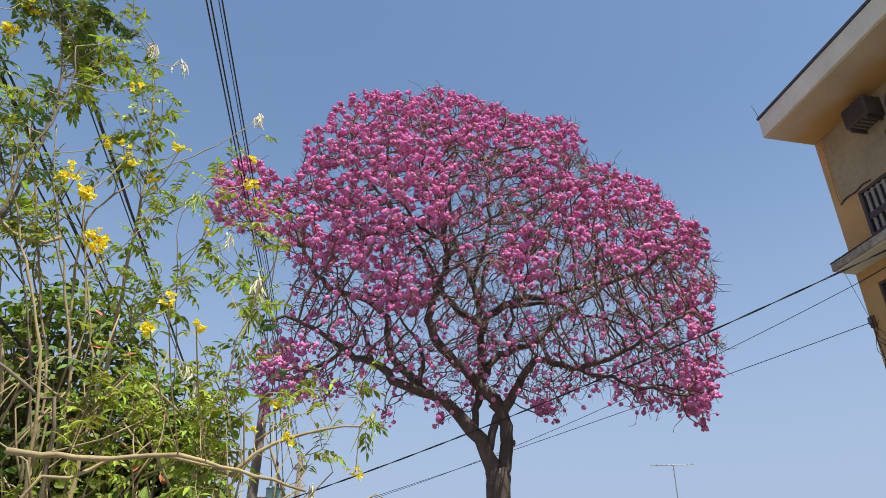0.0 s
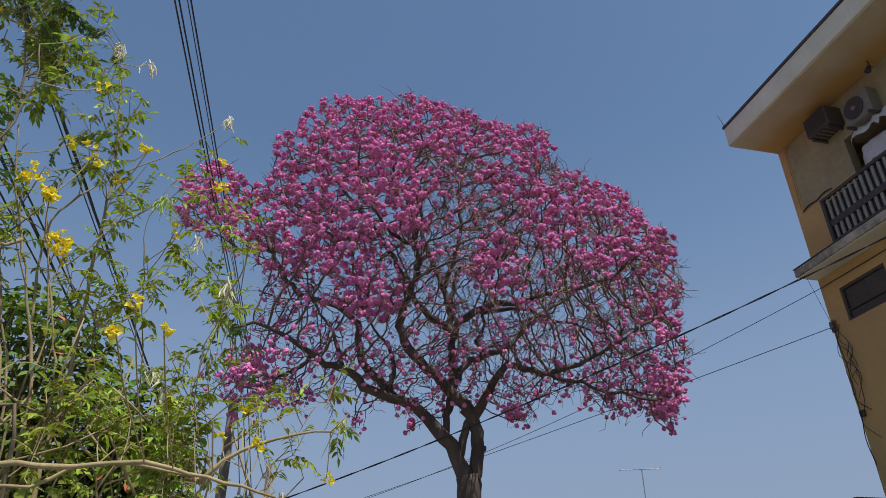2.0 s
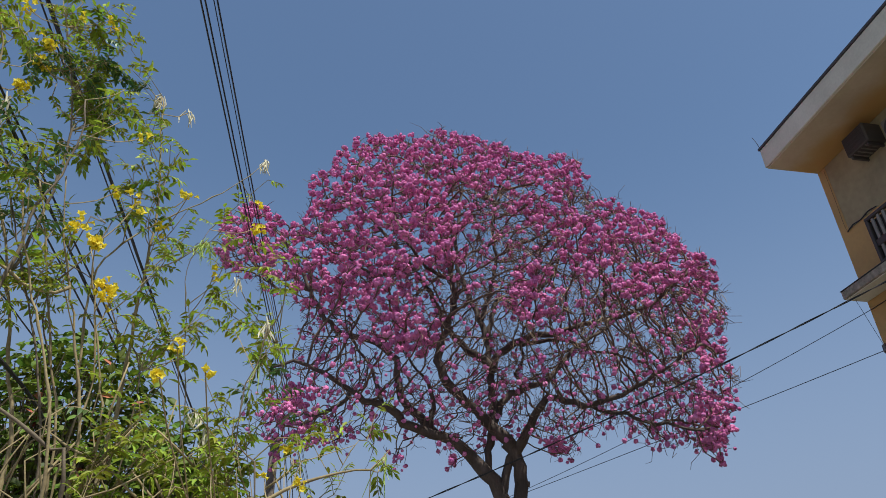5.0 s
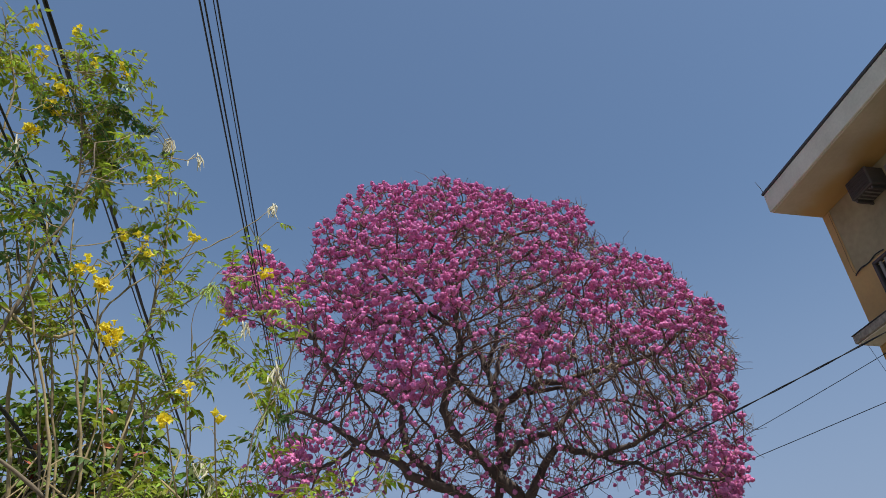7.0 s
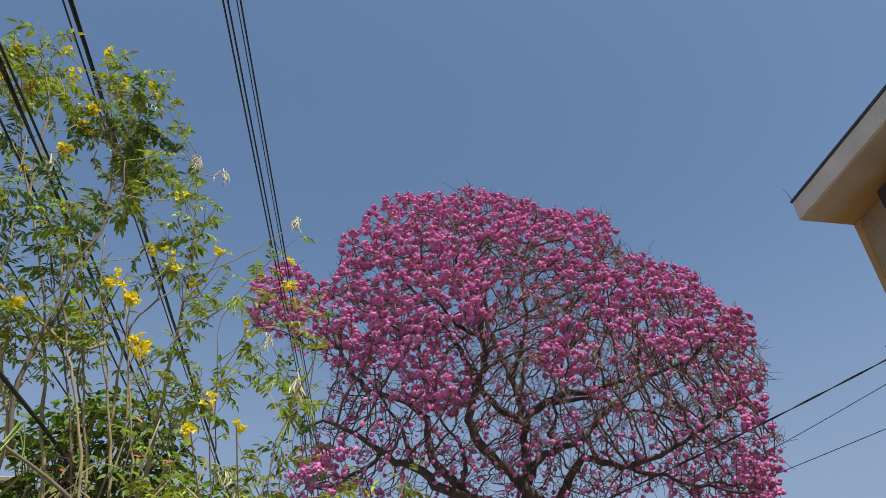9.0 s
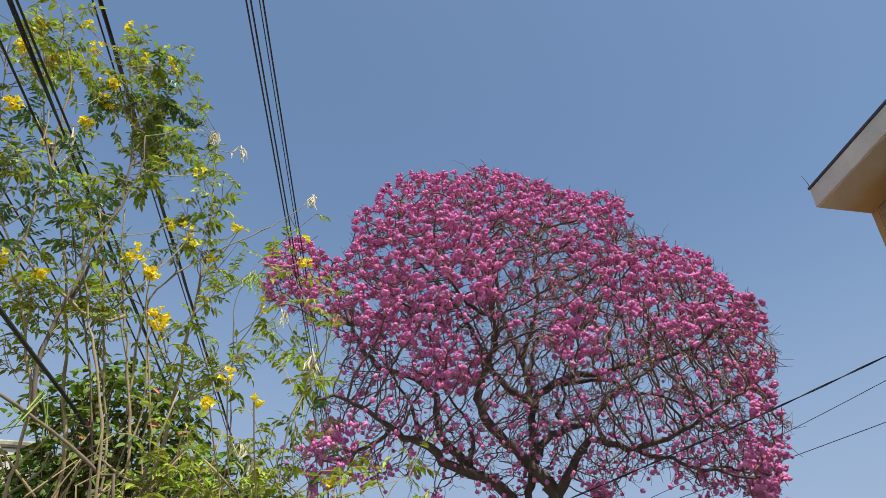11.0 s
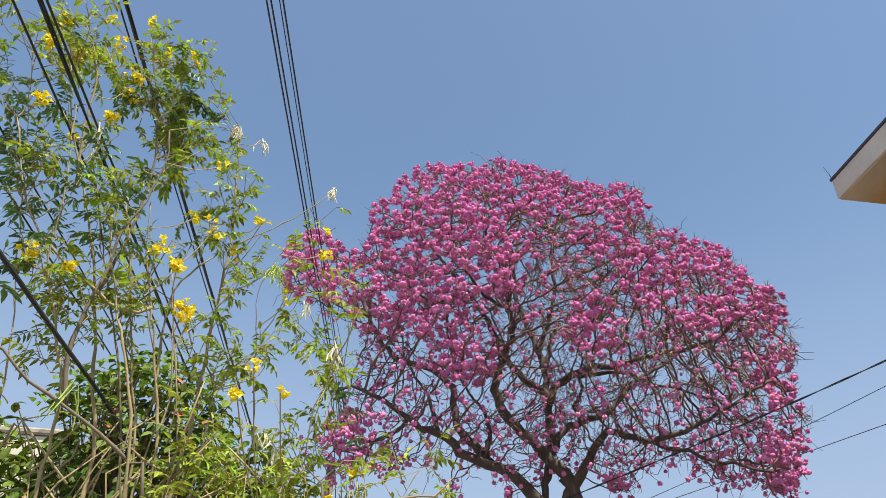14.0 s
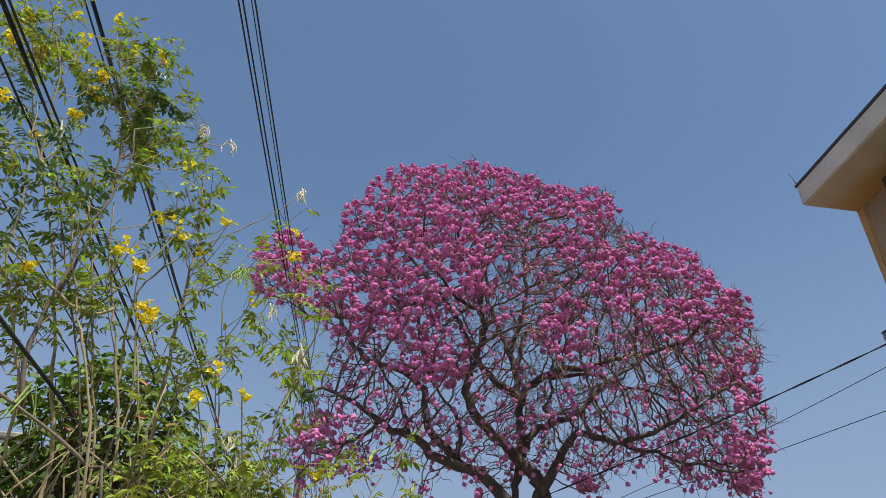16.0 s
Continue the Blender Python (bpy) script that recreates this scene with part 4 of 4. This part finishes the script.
def pinnate(at, way, ln, droop=0.5):
    """A feather leaf: a stalk with pairs of narrow leaflets and one at the end."""
    way = way.normalized()
    pts, p, d = [at], Vector(at), way.copy()
    n = int(srng.integers(3, 6))
    for i in range(n + 1):
        p = p + d * ln / (n + 1)
        d = (d + Vector((srng.normal(0, 0.12), srng.normal(0, 0.12), -droop * 0.36))).normalized()
        pts.append(p.copy())
    twig_soup.tube(pts, [0.0018] * len(pts), 3)
    up = Vector((srng.normal(0, 0.35), srng.normal(0, 0.35), 1)).normalized()
    size = ln * (0.38 + 0.12 * srng.random())
    soup = old_soup if noise.noise(at * 2.2) + 0.5 * noise.noise(at * 6.0) > (0.3 if at.x < -0.75 else 0.6) else leaf_soup
    for i in range(1, n + 2):
        d = (pts[i] - pts[i - 1]).normalized()
        s = d.cross(up).normalized()
        if i == n + 1:
            leaflet(soup, pts[i], d, up, size * 1.1, size * 0.38)
            break
        for sg in (1, -1):
            w = (s * sg * 0.85 + d * 0.55 + Vector((srng.normal(0, 0.25), srng.normal(0, 0.25), -0.3 - 0.4 * srng.random()))).normalized()
            leaflet(soup, pts[i], w, up, size * (0.85 + 0.3 * srng.random()), size * (0.33 + 0.1 * srng.random()))


def twig(a, b, leaves, r=0.0026, ln=0.092):
    mid = a.lerp(b, 0.5) + Vector(srng.normal(0, 0.03, 3)) - Vector((0, 0, 0.02))
    line = spline([a, mid, b], 0.05)
    twig_soup.tube(line, [r * (1 - 0.5 * i / len(line)) for i in range(len(line))], 4)
    d0 = (b - a).normalized()
    for k in range(leaves):
        t = 0.35 + 0.65 * (k + 1) / leaves
        p = line[min(int(t * (len(line) - 1)), len(line) - 1)]
        ang = k * 2.4 + srng.random()
        u = d0.orthogonal().normalized()
        out = (u * math.cos(ang) + d0.cross(u) * math.sin(ang)) * 0.9 + d0 * 0.5 + Vector((0, 0, 0.15))
        pinnate(p, out, ln * (0.7 + 0.6 * srng.random()))


ALL = [p for c, _ in CANES for p in c]
TIPS = np.array([tuple(p) for p in ALL])


def mass(k, radius, twigs, *at):
    """Leafy sprays round a point, fed by the nearest stem."""
    for c in at:
        c = far(k, c)
        for _ in range(twigs):
            goal = c + Vector(srng.normal(0, radius * 0.62, 3))
            i = int(np.argmin(np.linalg.norm(TIPS - np.array(goal - Vector((0, 0, 0.18))), axis=1)))
            twig(Vector(TIPS[i]), goal, int(srng.integers(3, 6)))


# sprays: rich high up, sparse lower down
mass(1.0, 0.06, 1, (-0.98, 2.86, 3.91), (-0.9, 2.89, 3.9), (-0.82, 2.91, 3.87), (-0.8, 2.92, 3.64), (-0.88, 2.9, 3.58), (-0.73, 2.94, 3.6), (-0.8, 2.92, 3.36), (-0.71, 2.94, 3.38), (-0.75, 2.93, 3.27), (-0.59, 2.97, 3.48), (-0.56, 2.97, 3.54), (-0.5, 2.99, 3.16), (-0.51, 2.98, 3.02), (-0.42, 3.0, 3.1), (-0.59, 2.97, 3.0), (-0.54, 2.98, 2.96), (-0.92, 2.88, 3.64), (-0.98, 2.86, 3.72), (-0.42, 3.0, 3.88), (-0.92, 2.88, 3.08), (-0.81, 2.92, 3.01), (-0.71, 2.94, 3.01))
mass(1.0, 0.17, 4, (-1.5, 2.5, 3.4), (-1.3, 2.6, 3.45), (-1.42, 2.55, 2.75), (-1.46, 2.52, 3.09), (-1.32, 2.59, 3.1), (-1.24, 2.63, 3.22), (-1.36, 2.57, 2.92), (-1.21, 2.65, 2.98))
mass(1.1, 0.09, 2, (-1.27, 2.62, 4.4), (-1.11, 2.69, 4.2), (-1.14, 2.69, 3.95), (-1.2, 2.66, 3.75))
mass(1.05, 0.2, 7, (-1.88, 2.45, 4.45), (-1.77, 2.53, 4.4), (-1.57, 2.66, 4.38), (-1.36, 2.74, 4.42), (-1.28, 2.81, 4.34), (-1.25, 2.83, 4.15), (-1.47, 2.71, 4.22))
mass(1.0, 0.22, 3, (-1.7, 2.58, 4.0), (-1.73, 2.56, 3.79), (-1.56, 2.66, 3.9), (-1.63, 2.62, 3.45), (-1.53, 2.68, 3.68), (-1.35, 2.78, 3.46), (-1.05, 2.9, 3.9), (-1.51, 2.69, 3.2))
mass(1.0, 0.16, 3, (-2.06, 2.45, 4.34), (-1.86, 2.45, 4.08), (-1.88, 2.45, 3.84), (-1.70, 2.45, 3.62), (-1.70, 2.45, 3.39), (-1.81, 2.45, 4.34), (-1.49, 2.45, 3.21))
mass(1.05, 0.13, 3, (-1.17, 2.68, 4.03), (-1.05, 2.73, 4.0), (-0.94, 2.78, 3.82))
mass(1.0, 0.12, 2, (-1.39, 2.85, 4.7), (-1.23, 2.85, 4.52), (-1.11, 2.85, 4.3), (-1.14, 2.85, 4.13), (-1.47, 2.85, 4.85), (-1.25, 2.85, 4.34))
mass(1.0, 0.17, 1, (-0.77, 2.82, 3.19), (-0.5, 2.88, 3.41), (-1.06, 2.72, 3.21), (-0.94, 2.76, 3.03), (-0.49, 2.88, 3.02), (-1.05, 2.72, 2.92), (-0.79, 2.81, 3.58), (-0.38, 2.9, 2.88), (-1.25, 2.7, 3.1))
mass(1.0, 0.13, 2, (-0.26, 2.91, 2.84), (-0.24, 2.91, 2.71), (0.18, 2.92, 2.48), (0.22, 2.92, 2.18), (-0.14, 2.92, 2.39), (-0.28, 2.91, 3.4), (-0.12, 2.92, 2.62))
mass(1.0, 0.1, 1, (-0.53, 2.87, 3.13), (-0.42, 2.89, 3.01), (-0.47, 2.89, 3.35), (-0.48, 2.88, 2.65), (-0.38, 2.90, 2.57), (-0.37, 2.90, 3.13), (-0.62, 2.86, 2.94), (-0.23, 2.92, 2.63), (-0.32, 2.91, 2.94), (-0.27, 2.91, 2.75))
mass(0.97, 0.16, 8, (-0.7, 2.82, 2.35), (-0.5, 2.86, 2.3), (-0.42, 2.88, 2.42), (-0.62, 2.86, 2.5), (-0.9, 2.78, 2.2), (-0.35, 2.9, 2.12))
for curve, rad in CANES:
    n = len(curve)
    for i in range(n):
        p = curve[i]
        if p.z < 2.4 or srng.random() > 0.06:
            continue
        d = Vector((srng.normal(), srng.normal(), 0.5 + srng.random())).normalized()
        twig(p, p + d * (0.12 + 0.25 * srng.random()), int(srng.integers(2, 4)), 0.0035)
# dry twigs tangled over the foot of the stems
dry = Soup()
for _ in range(95):
    a = Vector((-1.75 + 1.75 * srng.random(), 2.62 + 0.4 * srng.random(), 1.7 + 0.62 * srng.random()))
    d = Vector((srng.normal(0, 0.7), srng.normal(0, 0.25), 0.55 + 0.5 * srng.random())).normalized()
    ln = 0.16 + 0.34 * srng.random()
    bow = Vector((srng.normal(0, 0.07), srng.normal(0, 0.03), srng.normal(0.02, 0.05)))
    r = 0.0022 + 0.0035 * srng.random()
    dry.tube([a, a + d * ln * 0.3 + bow * 0.6, a + d * ln * 0.62 + bow, a + d * ln], [r, r, r * 0.8, r * 0.5], 5)
dry.make("dry_twig_tangle", CANE, bush, "tangle of pale dry twigs", smooth=True)["kind"] = "stuff"
# thin dark shoots that cross between the stems
dark = Soup()
for _ in range(30):
    i = int(srng.integers(len(ALL)))
    a = ALL[i]
    if a.z < 2.3 or a.z > 3.3 or a.x > -1.05:
        continue
    d = Vector((srng.normal(0, 0.45), srng.normal(0, 0.2), 1)).normalized()
    ln = 0.3 + 0.35 * srng.random()
    m = a + d * ln * 0.5 + Vector(srng.normal(0, 0.05, 3))
    line = spline([a, m, a + d * ln + Vector(srng.normal(0, 0.09, 3))], 0.08)
    dark.tube(line, [0.0042 - 0.002 * k / len(line) for k in range(len(line))], 5)
    twig(line[-1], line[-1] + Vector((srng.normal(0, 0.1), srng.normal(0, 0.1), 0.08)), 3)
dark.make("shoot_work", CANE_DARK, bush, "thin dark crossing shoots", smooth=True)["kind"] = "stuff"
old_soup.make("old_foliage", LEAF_OLD, bush, "darker older feathery leaves")["kind"] = "stuff"
leaf_soup.make("foliage", LEAF, bush, "fresh green feathery leaves")["kind"] = "stuff"
twig_soup.make("twig_work", CANE, bush, "thin brown twigs")["kind"] = "stuff"


def trumpet(size=1.0, n=10):
    """A flared five-lobed trumpet along z."""
    s = Soup()
    for h, r in ((0.0, 0.10), (0.45, 0.16), (0.8, 0.27)):
        for j in range(n):
            a = 2 * math.pi * j / n
            s.v.append(Vector((math.cos(a) * r, math.sin(a) * r, h)))
    for j in range(n):
        a = 2 * math.pi * j / n
        r = 0.62 if j % 2 == 0 else 0.44
        s.v.append(Vector((math.cos(a) * r, math.sin(a) * r, 0.95 + srng.normal(0, 0.06))))
    for i in range(3):
        for j in range(n):
            a, b = i * n + j, i * n + (j + 1) % n
            s.f.append((a, b, b + n, a + n))
    me = bpy.data.meshes.new("flower")
    me.from_pydata([tuple(v) for v in s.v], [], s.f)
    me.materials.append(YELLOW_PETAL)
    return me


TRUMPETS = [trumpet() for _ in range(4)]


def shoot(at):
    """A thin stalk to a point from the nearest stem."""
    i = int(np.argmin(np.linalg.norm(TIPS - np.array(at - Vector((0, 0, 0.1))), axis=1)))
    root = Vector(TIPS[i])
    line = spline([root, root.lerp(at, 0.6) - Vector((0, 0, 0.03)), at], 0.06)
    st = Soup()
    st.tube(line, [0.0025] * len(line), 4)
    return st


def flower_cluster(at, count, size, spread):
    stalk = shoot(at).make("flower_stalk", CANE, bush)
    for k in range(count):
        d = Vector((srng.normal(0, 0.8), srng.normal(-0.35, 0.7), srng.normal(0.15, 0.6))).normalized()
        o = new("flower", TRUMPETS[k % 4])
        o.parent = stalk
        o.matrix_parent_inverse = stalk.matrix_world.inverted()
        sc = size * (0.8 + 0.4 * srng.random())
        o.matrix_basis = Matrix.Translation(at + Vector(srng.normal(0, spread, 3)) * Vector((1, 1, 0.6)).length / 1.5) @ d.to_track_quat("Z", "Y").to_matrix().to_4x4() @ Matrix.Diagonal((sc, sc, sc, 1))


for n, k, at in ((5, 0.75, (-0.6, 2.76, 2.78)), (5, 0.72, (-0.65, 2.75, 2.67)), (4, 0.72, (-0.48, 2.78, 2.71)), (2, 1.1, (-0.69, 2.74, 3.54)), (2, 1.15, (-0.89, 2.68, 3.44)), (2, 1.15, (-0.97, 2.65, 3.48)),
                 (8, 1.0, (-1.08, 2.61, 3.24)), (8, 0.95, (-0.99, 2.64, 3.18)), (8, 1.0, (-0.92, 2.67, 3.01)), (5, 1.0, (-0.89, 2.68, 2.93)), (3, 1.3, (-0.38, 2.8, 3.56)), (6, 1.25, (-0.38, 2.8, 3.43)),
                 (3, 0.9, (-0.05, 2.83, 2.27)), (2, 1.1, (-0.52, 2.77, 3.14)), (4, 1.1, (-0.78, 2.71, 3.32)), (4, 1.0, (0.21, 2.82, 2.15)), (2, 1.0, (-0.2, 2.82, 2.31)), (4, 1.0, (-0.13, 2.82, 2.4))):
    flower_cluster(far(k, at), n if k < 0.8 else int(n * 1.9), 0.022 if k < 0.8 or at[0] > -0.3 else 0.028, 0.008 if k < 0.8 else 0.0125 * k)
for n, k, at in ((5, 1.05, (-1.73, 2.31, 4.32)), (6, 1.1, (-1.6, 2.4, 4.2)), (6, 1.1, (-1.64, 2.38, 4.16)), (5, 1.1, (-1.53, 2.45, 4.35)), (7, 1.1, (-1.22, 2.62, 4.47)), (8, 1.1, (-1.41, 2.52, 4.17)),
                 (7, 1.1, (-1.4, 2.52, 4.05)), (8, 1.0, (-1.69, 2.34, 3.81)), (7, 1.1, (-1.44, 2.5, 3.89)), (3, 1.1, (-1.45, 2.5, 4.6)), (9, 1.0, (-1.37, 2.54, 3.06)), (6, 1.0, (-1.51, 2.46, 3.08)), (6, 1.0, (-1.75, 2.3, 4.15)),
                 (3, 1.0, (-1.43, 2.72, 4.62)), (4, 1.0, (-1.54, 2.72, 4.42)), (4, 1.0, (-1.54, 2.72, 4.28)), (4, 1.0, (-1.58, 2.72, 4.09)), (3, 1.0, (-1.88, 2.72, 4.56)), (3, 1.0, (-1.81, 2.72, 4.85)), (2, 1.0, (-0.96, 2.72, 3.84)), (2, 1.0, (-0.99, 2.72, 3.53)), (3, 1.0, (-0.90, 2.72, 3.46)), (2, 1.0, (-0.69, 2.72, 3.52)), (2, 1.0, (-1.10, 2.72, 3.36)), (3, 1.0, (-1.71, 2.72, 3.93))):
    flower_cluster(far(k, at), n if k < 0.8 else int(n * 1.9), 0.022 if k < 0.8 or at[0] > -0.3 else 0.028, 0.008 if k < 0.8 else 0.0125 * k)


def pod_bunch(at, count, ln, mat):
    stalk = shoot(at).make("pod_stalk", CANE, bush)
    for _ in range(count):
        s = Soup()
        start = at + Vector(srng.normal(0, 0.008, 3))
        wide = 0.2 if mat is POD else 0.34
        d = Vector((srng.normal(0, wide), srng.normal(0, wide), -1)).normalized()
        l_ = ln * (0.7 + 0.5 * srng.random())
        bend = Vector(srng.normal(0, 0.012, 3))
        s.tube([start, start + d * l_ * 0.5 + bend, start + d * l_], [0.0022, 0.0045, 0.0015] if mat is POD else [0.0016, 0.003, 0.0012], 5)
        s.make("seed_pod", mat, stalk)


for k, at, n, ln, mat in ((1.1, (-0.94, 2.76, 4.16), 14, 0.13, POD), (1.1, (-0.8, 2.81, 4.12), 7, 0.11, POD), (1.25, (-0.4, 2.9, 3.92), 12, 0.11, POD), (0.95, (-0.27, 2.91, 3.0), 7, 0.10, POD),
                          (0.92, (-0.29, 2.91, 2.8), 3, 0.17, POD_GREEN), (1.2, (-0.60, 2.86, 3.38), 9, 0.16, POD_GREEN), (1.0, (0.28, 2.91, 2.42), 5, 0.16, POD_GREEN), (1.0, (-0.45, 2.9, 2.5), 6, 0.14, POD),
                          (1.0, (-1.47, 2.5, 3.83), 6, 0.16, POD), (0.95, (-1.25, 2.66, 2.62), 8, 0.22, POD_GREEN), (1.0, (0.05, 2.9, 2.1), 6, 0.13, POD), (1.0, (-0.63, 2.96, 3.43), 12, 0.09, POD_GREEN), (1.0, (-0.45, 2.99, 3.24), 7, 0.08, POD), (1.0, (-0.52, 2.98, 2.59), 6, 0.08, POD)):
    pod_bunch(far(k, at), n, ln, mat)
# ---- dense hedge behind the bush ----
hedge = empty("broadleaf_hedge", (-1.6, 4.3, 0), "dense dark green broadleaf hedge with a few red leaves", "hedge")
hl, hb, hred = Soup(), Soup(), Soup()
GAP = Vector((-0.424, 0.864, 0.270)).normalized()


def broadleaf(soup, at, way, up, ln, wd):
    """A rounded leaf folded along its midrib."""
    side = way.cross(up)
    side = side.normalized() if side.length > 1e-5 else way.orthogonal().normalized()
    nrm = side.cross(way).normalized()
    prof = ((0.15, 0.22), (0.4, 0.46), (0.68, 0.5), (0.9, 0.28))
    mid = [at] + [at + way * ln * f - nrm * ln * 0.12 * f * f for f, _ in prof] + [at + way * ln - nrm * ln * 0.16]
    left = [mid[i + 1] + side * wd * w + nrm * wd * w * 0.35 for i, (_, w) in enumerate(prof)]
    right = [mid[i + 1] - side * wd * w + nrm * wd * w * 0.35 for i, (_, w) in enumerate(prof)]
    f = [(0, 1, 6), (1, 2, 7, 6), (2, 3, 8, 7), (3, 4, 9, 8), (4, 5, 9), (0, 10, 1), (10, 11, 2, 1), (11, 12, 3, 2), (12, 13, 4, 3), (13, 5, 4)]
    soup.add(mid + left + right, f)


for (cx, cy, cz), (rx, ry, rz), count in (((-1.55, 4.35, 1.75), (0.95, 0.75, 1.68), 7800), ((-0.72, 4.15, 1.55), (0.42, 0.5, 1.36), 2900), ((-2.75, 4.0, 1.7), (0.95, 0.8, 1.55), 4800)):
    for i in range(count):
        d = srng.normal(size=3)
        d /= np.linalg.norm(d)
        d[2] = abs(d[2]) if srng.random() < 0.75 else d[2]
        rad = srng.random() ** 0.22 * (1 + 0.16 * noise.noise(Vector(d) * 2.6 + Vector((cx, 0, 0))))
        p = Vector((cx + d[0] * rx * rad, cy + d[1] * ry * rad, cz + d[2] * rz * rad))
        along = (p - EYE).dot(GAP)
        if (p - EYE - GAP * along).length < 0.1 * (1 + 0.5 * noise.noise(p * 9)):      # a gap towards the white house
            continue
        if p.y > cy + 0.35 and srng.random() < 0.6:
            continue
        up = (Vector(d) * 0.7 + Vector((srng.normal(0, 0.45), srng.normal(-0.2, 0.45), 0.7))).normalized()
        way = (up.orthogonal().normalized() * srng.normal() + up.cross(up.orthogonal()).normalized() * srng.normal() + Vector((0, 0, -0.25))).normalized()
        ln = 0.045 + 0.042 * srng.random()
        broadleaf(hred if srng.random() < 0.009 else hl, p, way, up, ln, ln * (0.55 + 0.2 * srng.random()))
        if i % 14 == 0:
            b = Vector((cx + d[0] * rx * 0.15, cy + d[1] * ry * 0.15, max(0.2, p.z - 0.9)))
            hb.tube([b, b.lerp(p, 0.5) + Vector(srng.normal(0, 0.05, 3)), p], [0.012, 0.007, 0.003], 4)
for k in range(5):
    x = -3.0 + k * 0.55
    hb.tube(spline([(x, 4.3, 0), (x + 0.05, 4.28, 0.7), (x - 0.05, 4.2, 1.5)], 0.2), [0.035] * len(spline([(x, 4.3, 0), (x + 0.05, 4.28, 0.7), (x - 0.05, 4.2, 1.5)], 0.2)), 6)
hl.make("leaf_mass", LEAF_DEEP, hedge)["kind"] = "stuff"
hred.make("red_leaf_mass", RED_FRUIT, hedge, "a few dry red leaves")["kind"] = "stuff"
hb.make("branch_work", CANE_DARK, hedge)["kind"] = "stuff"
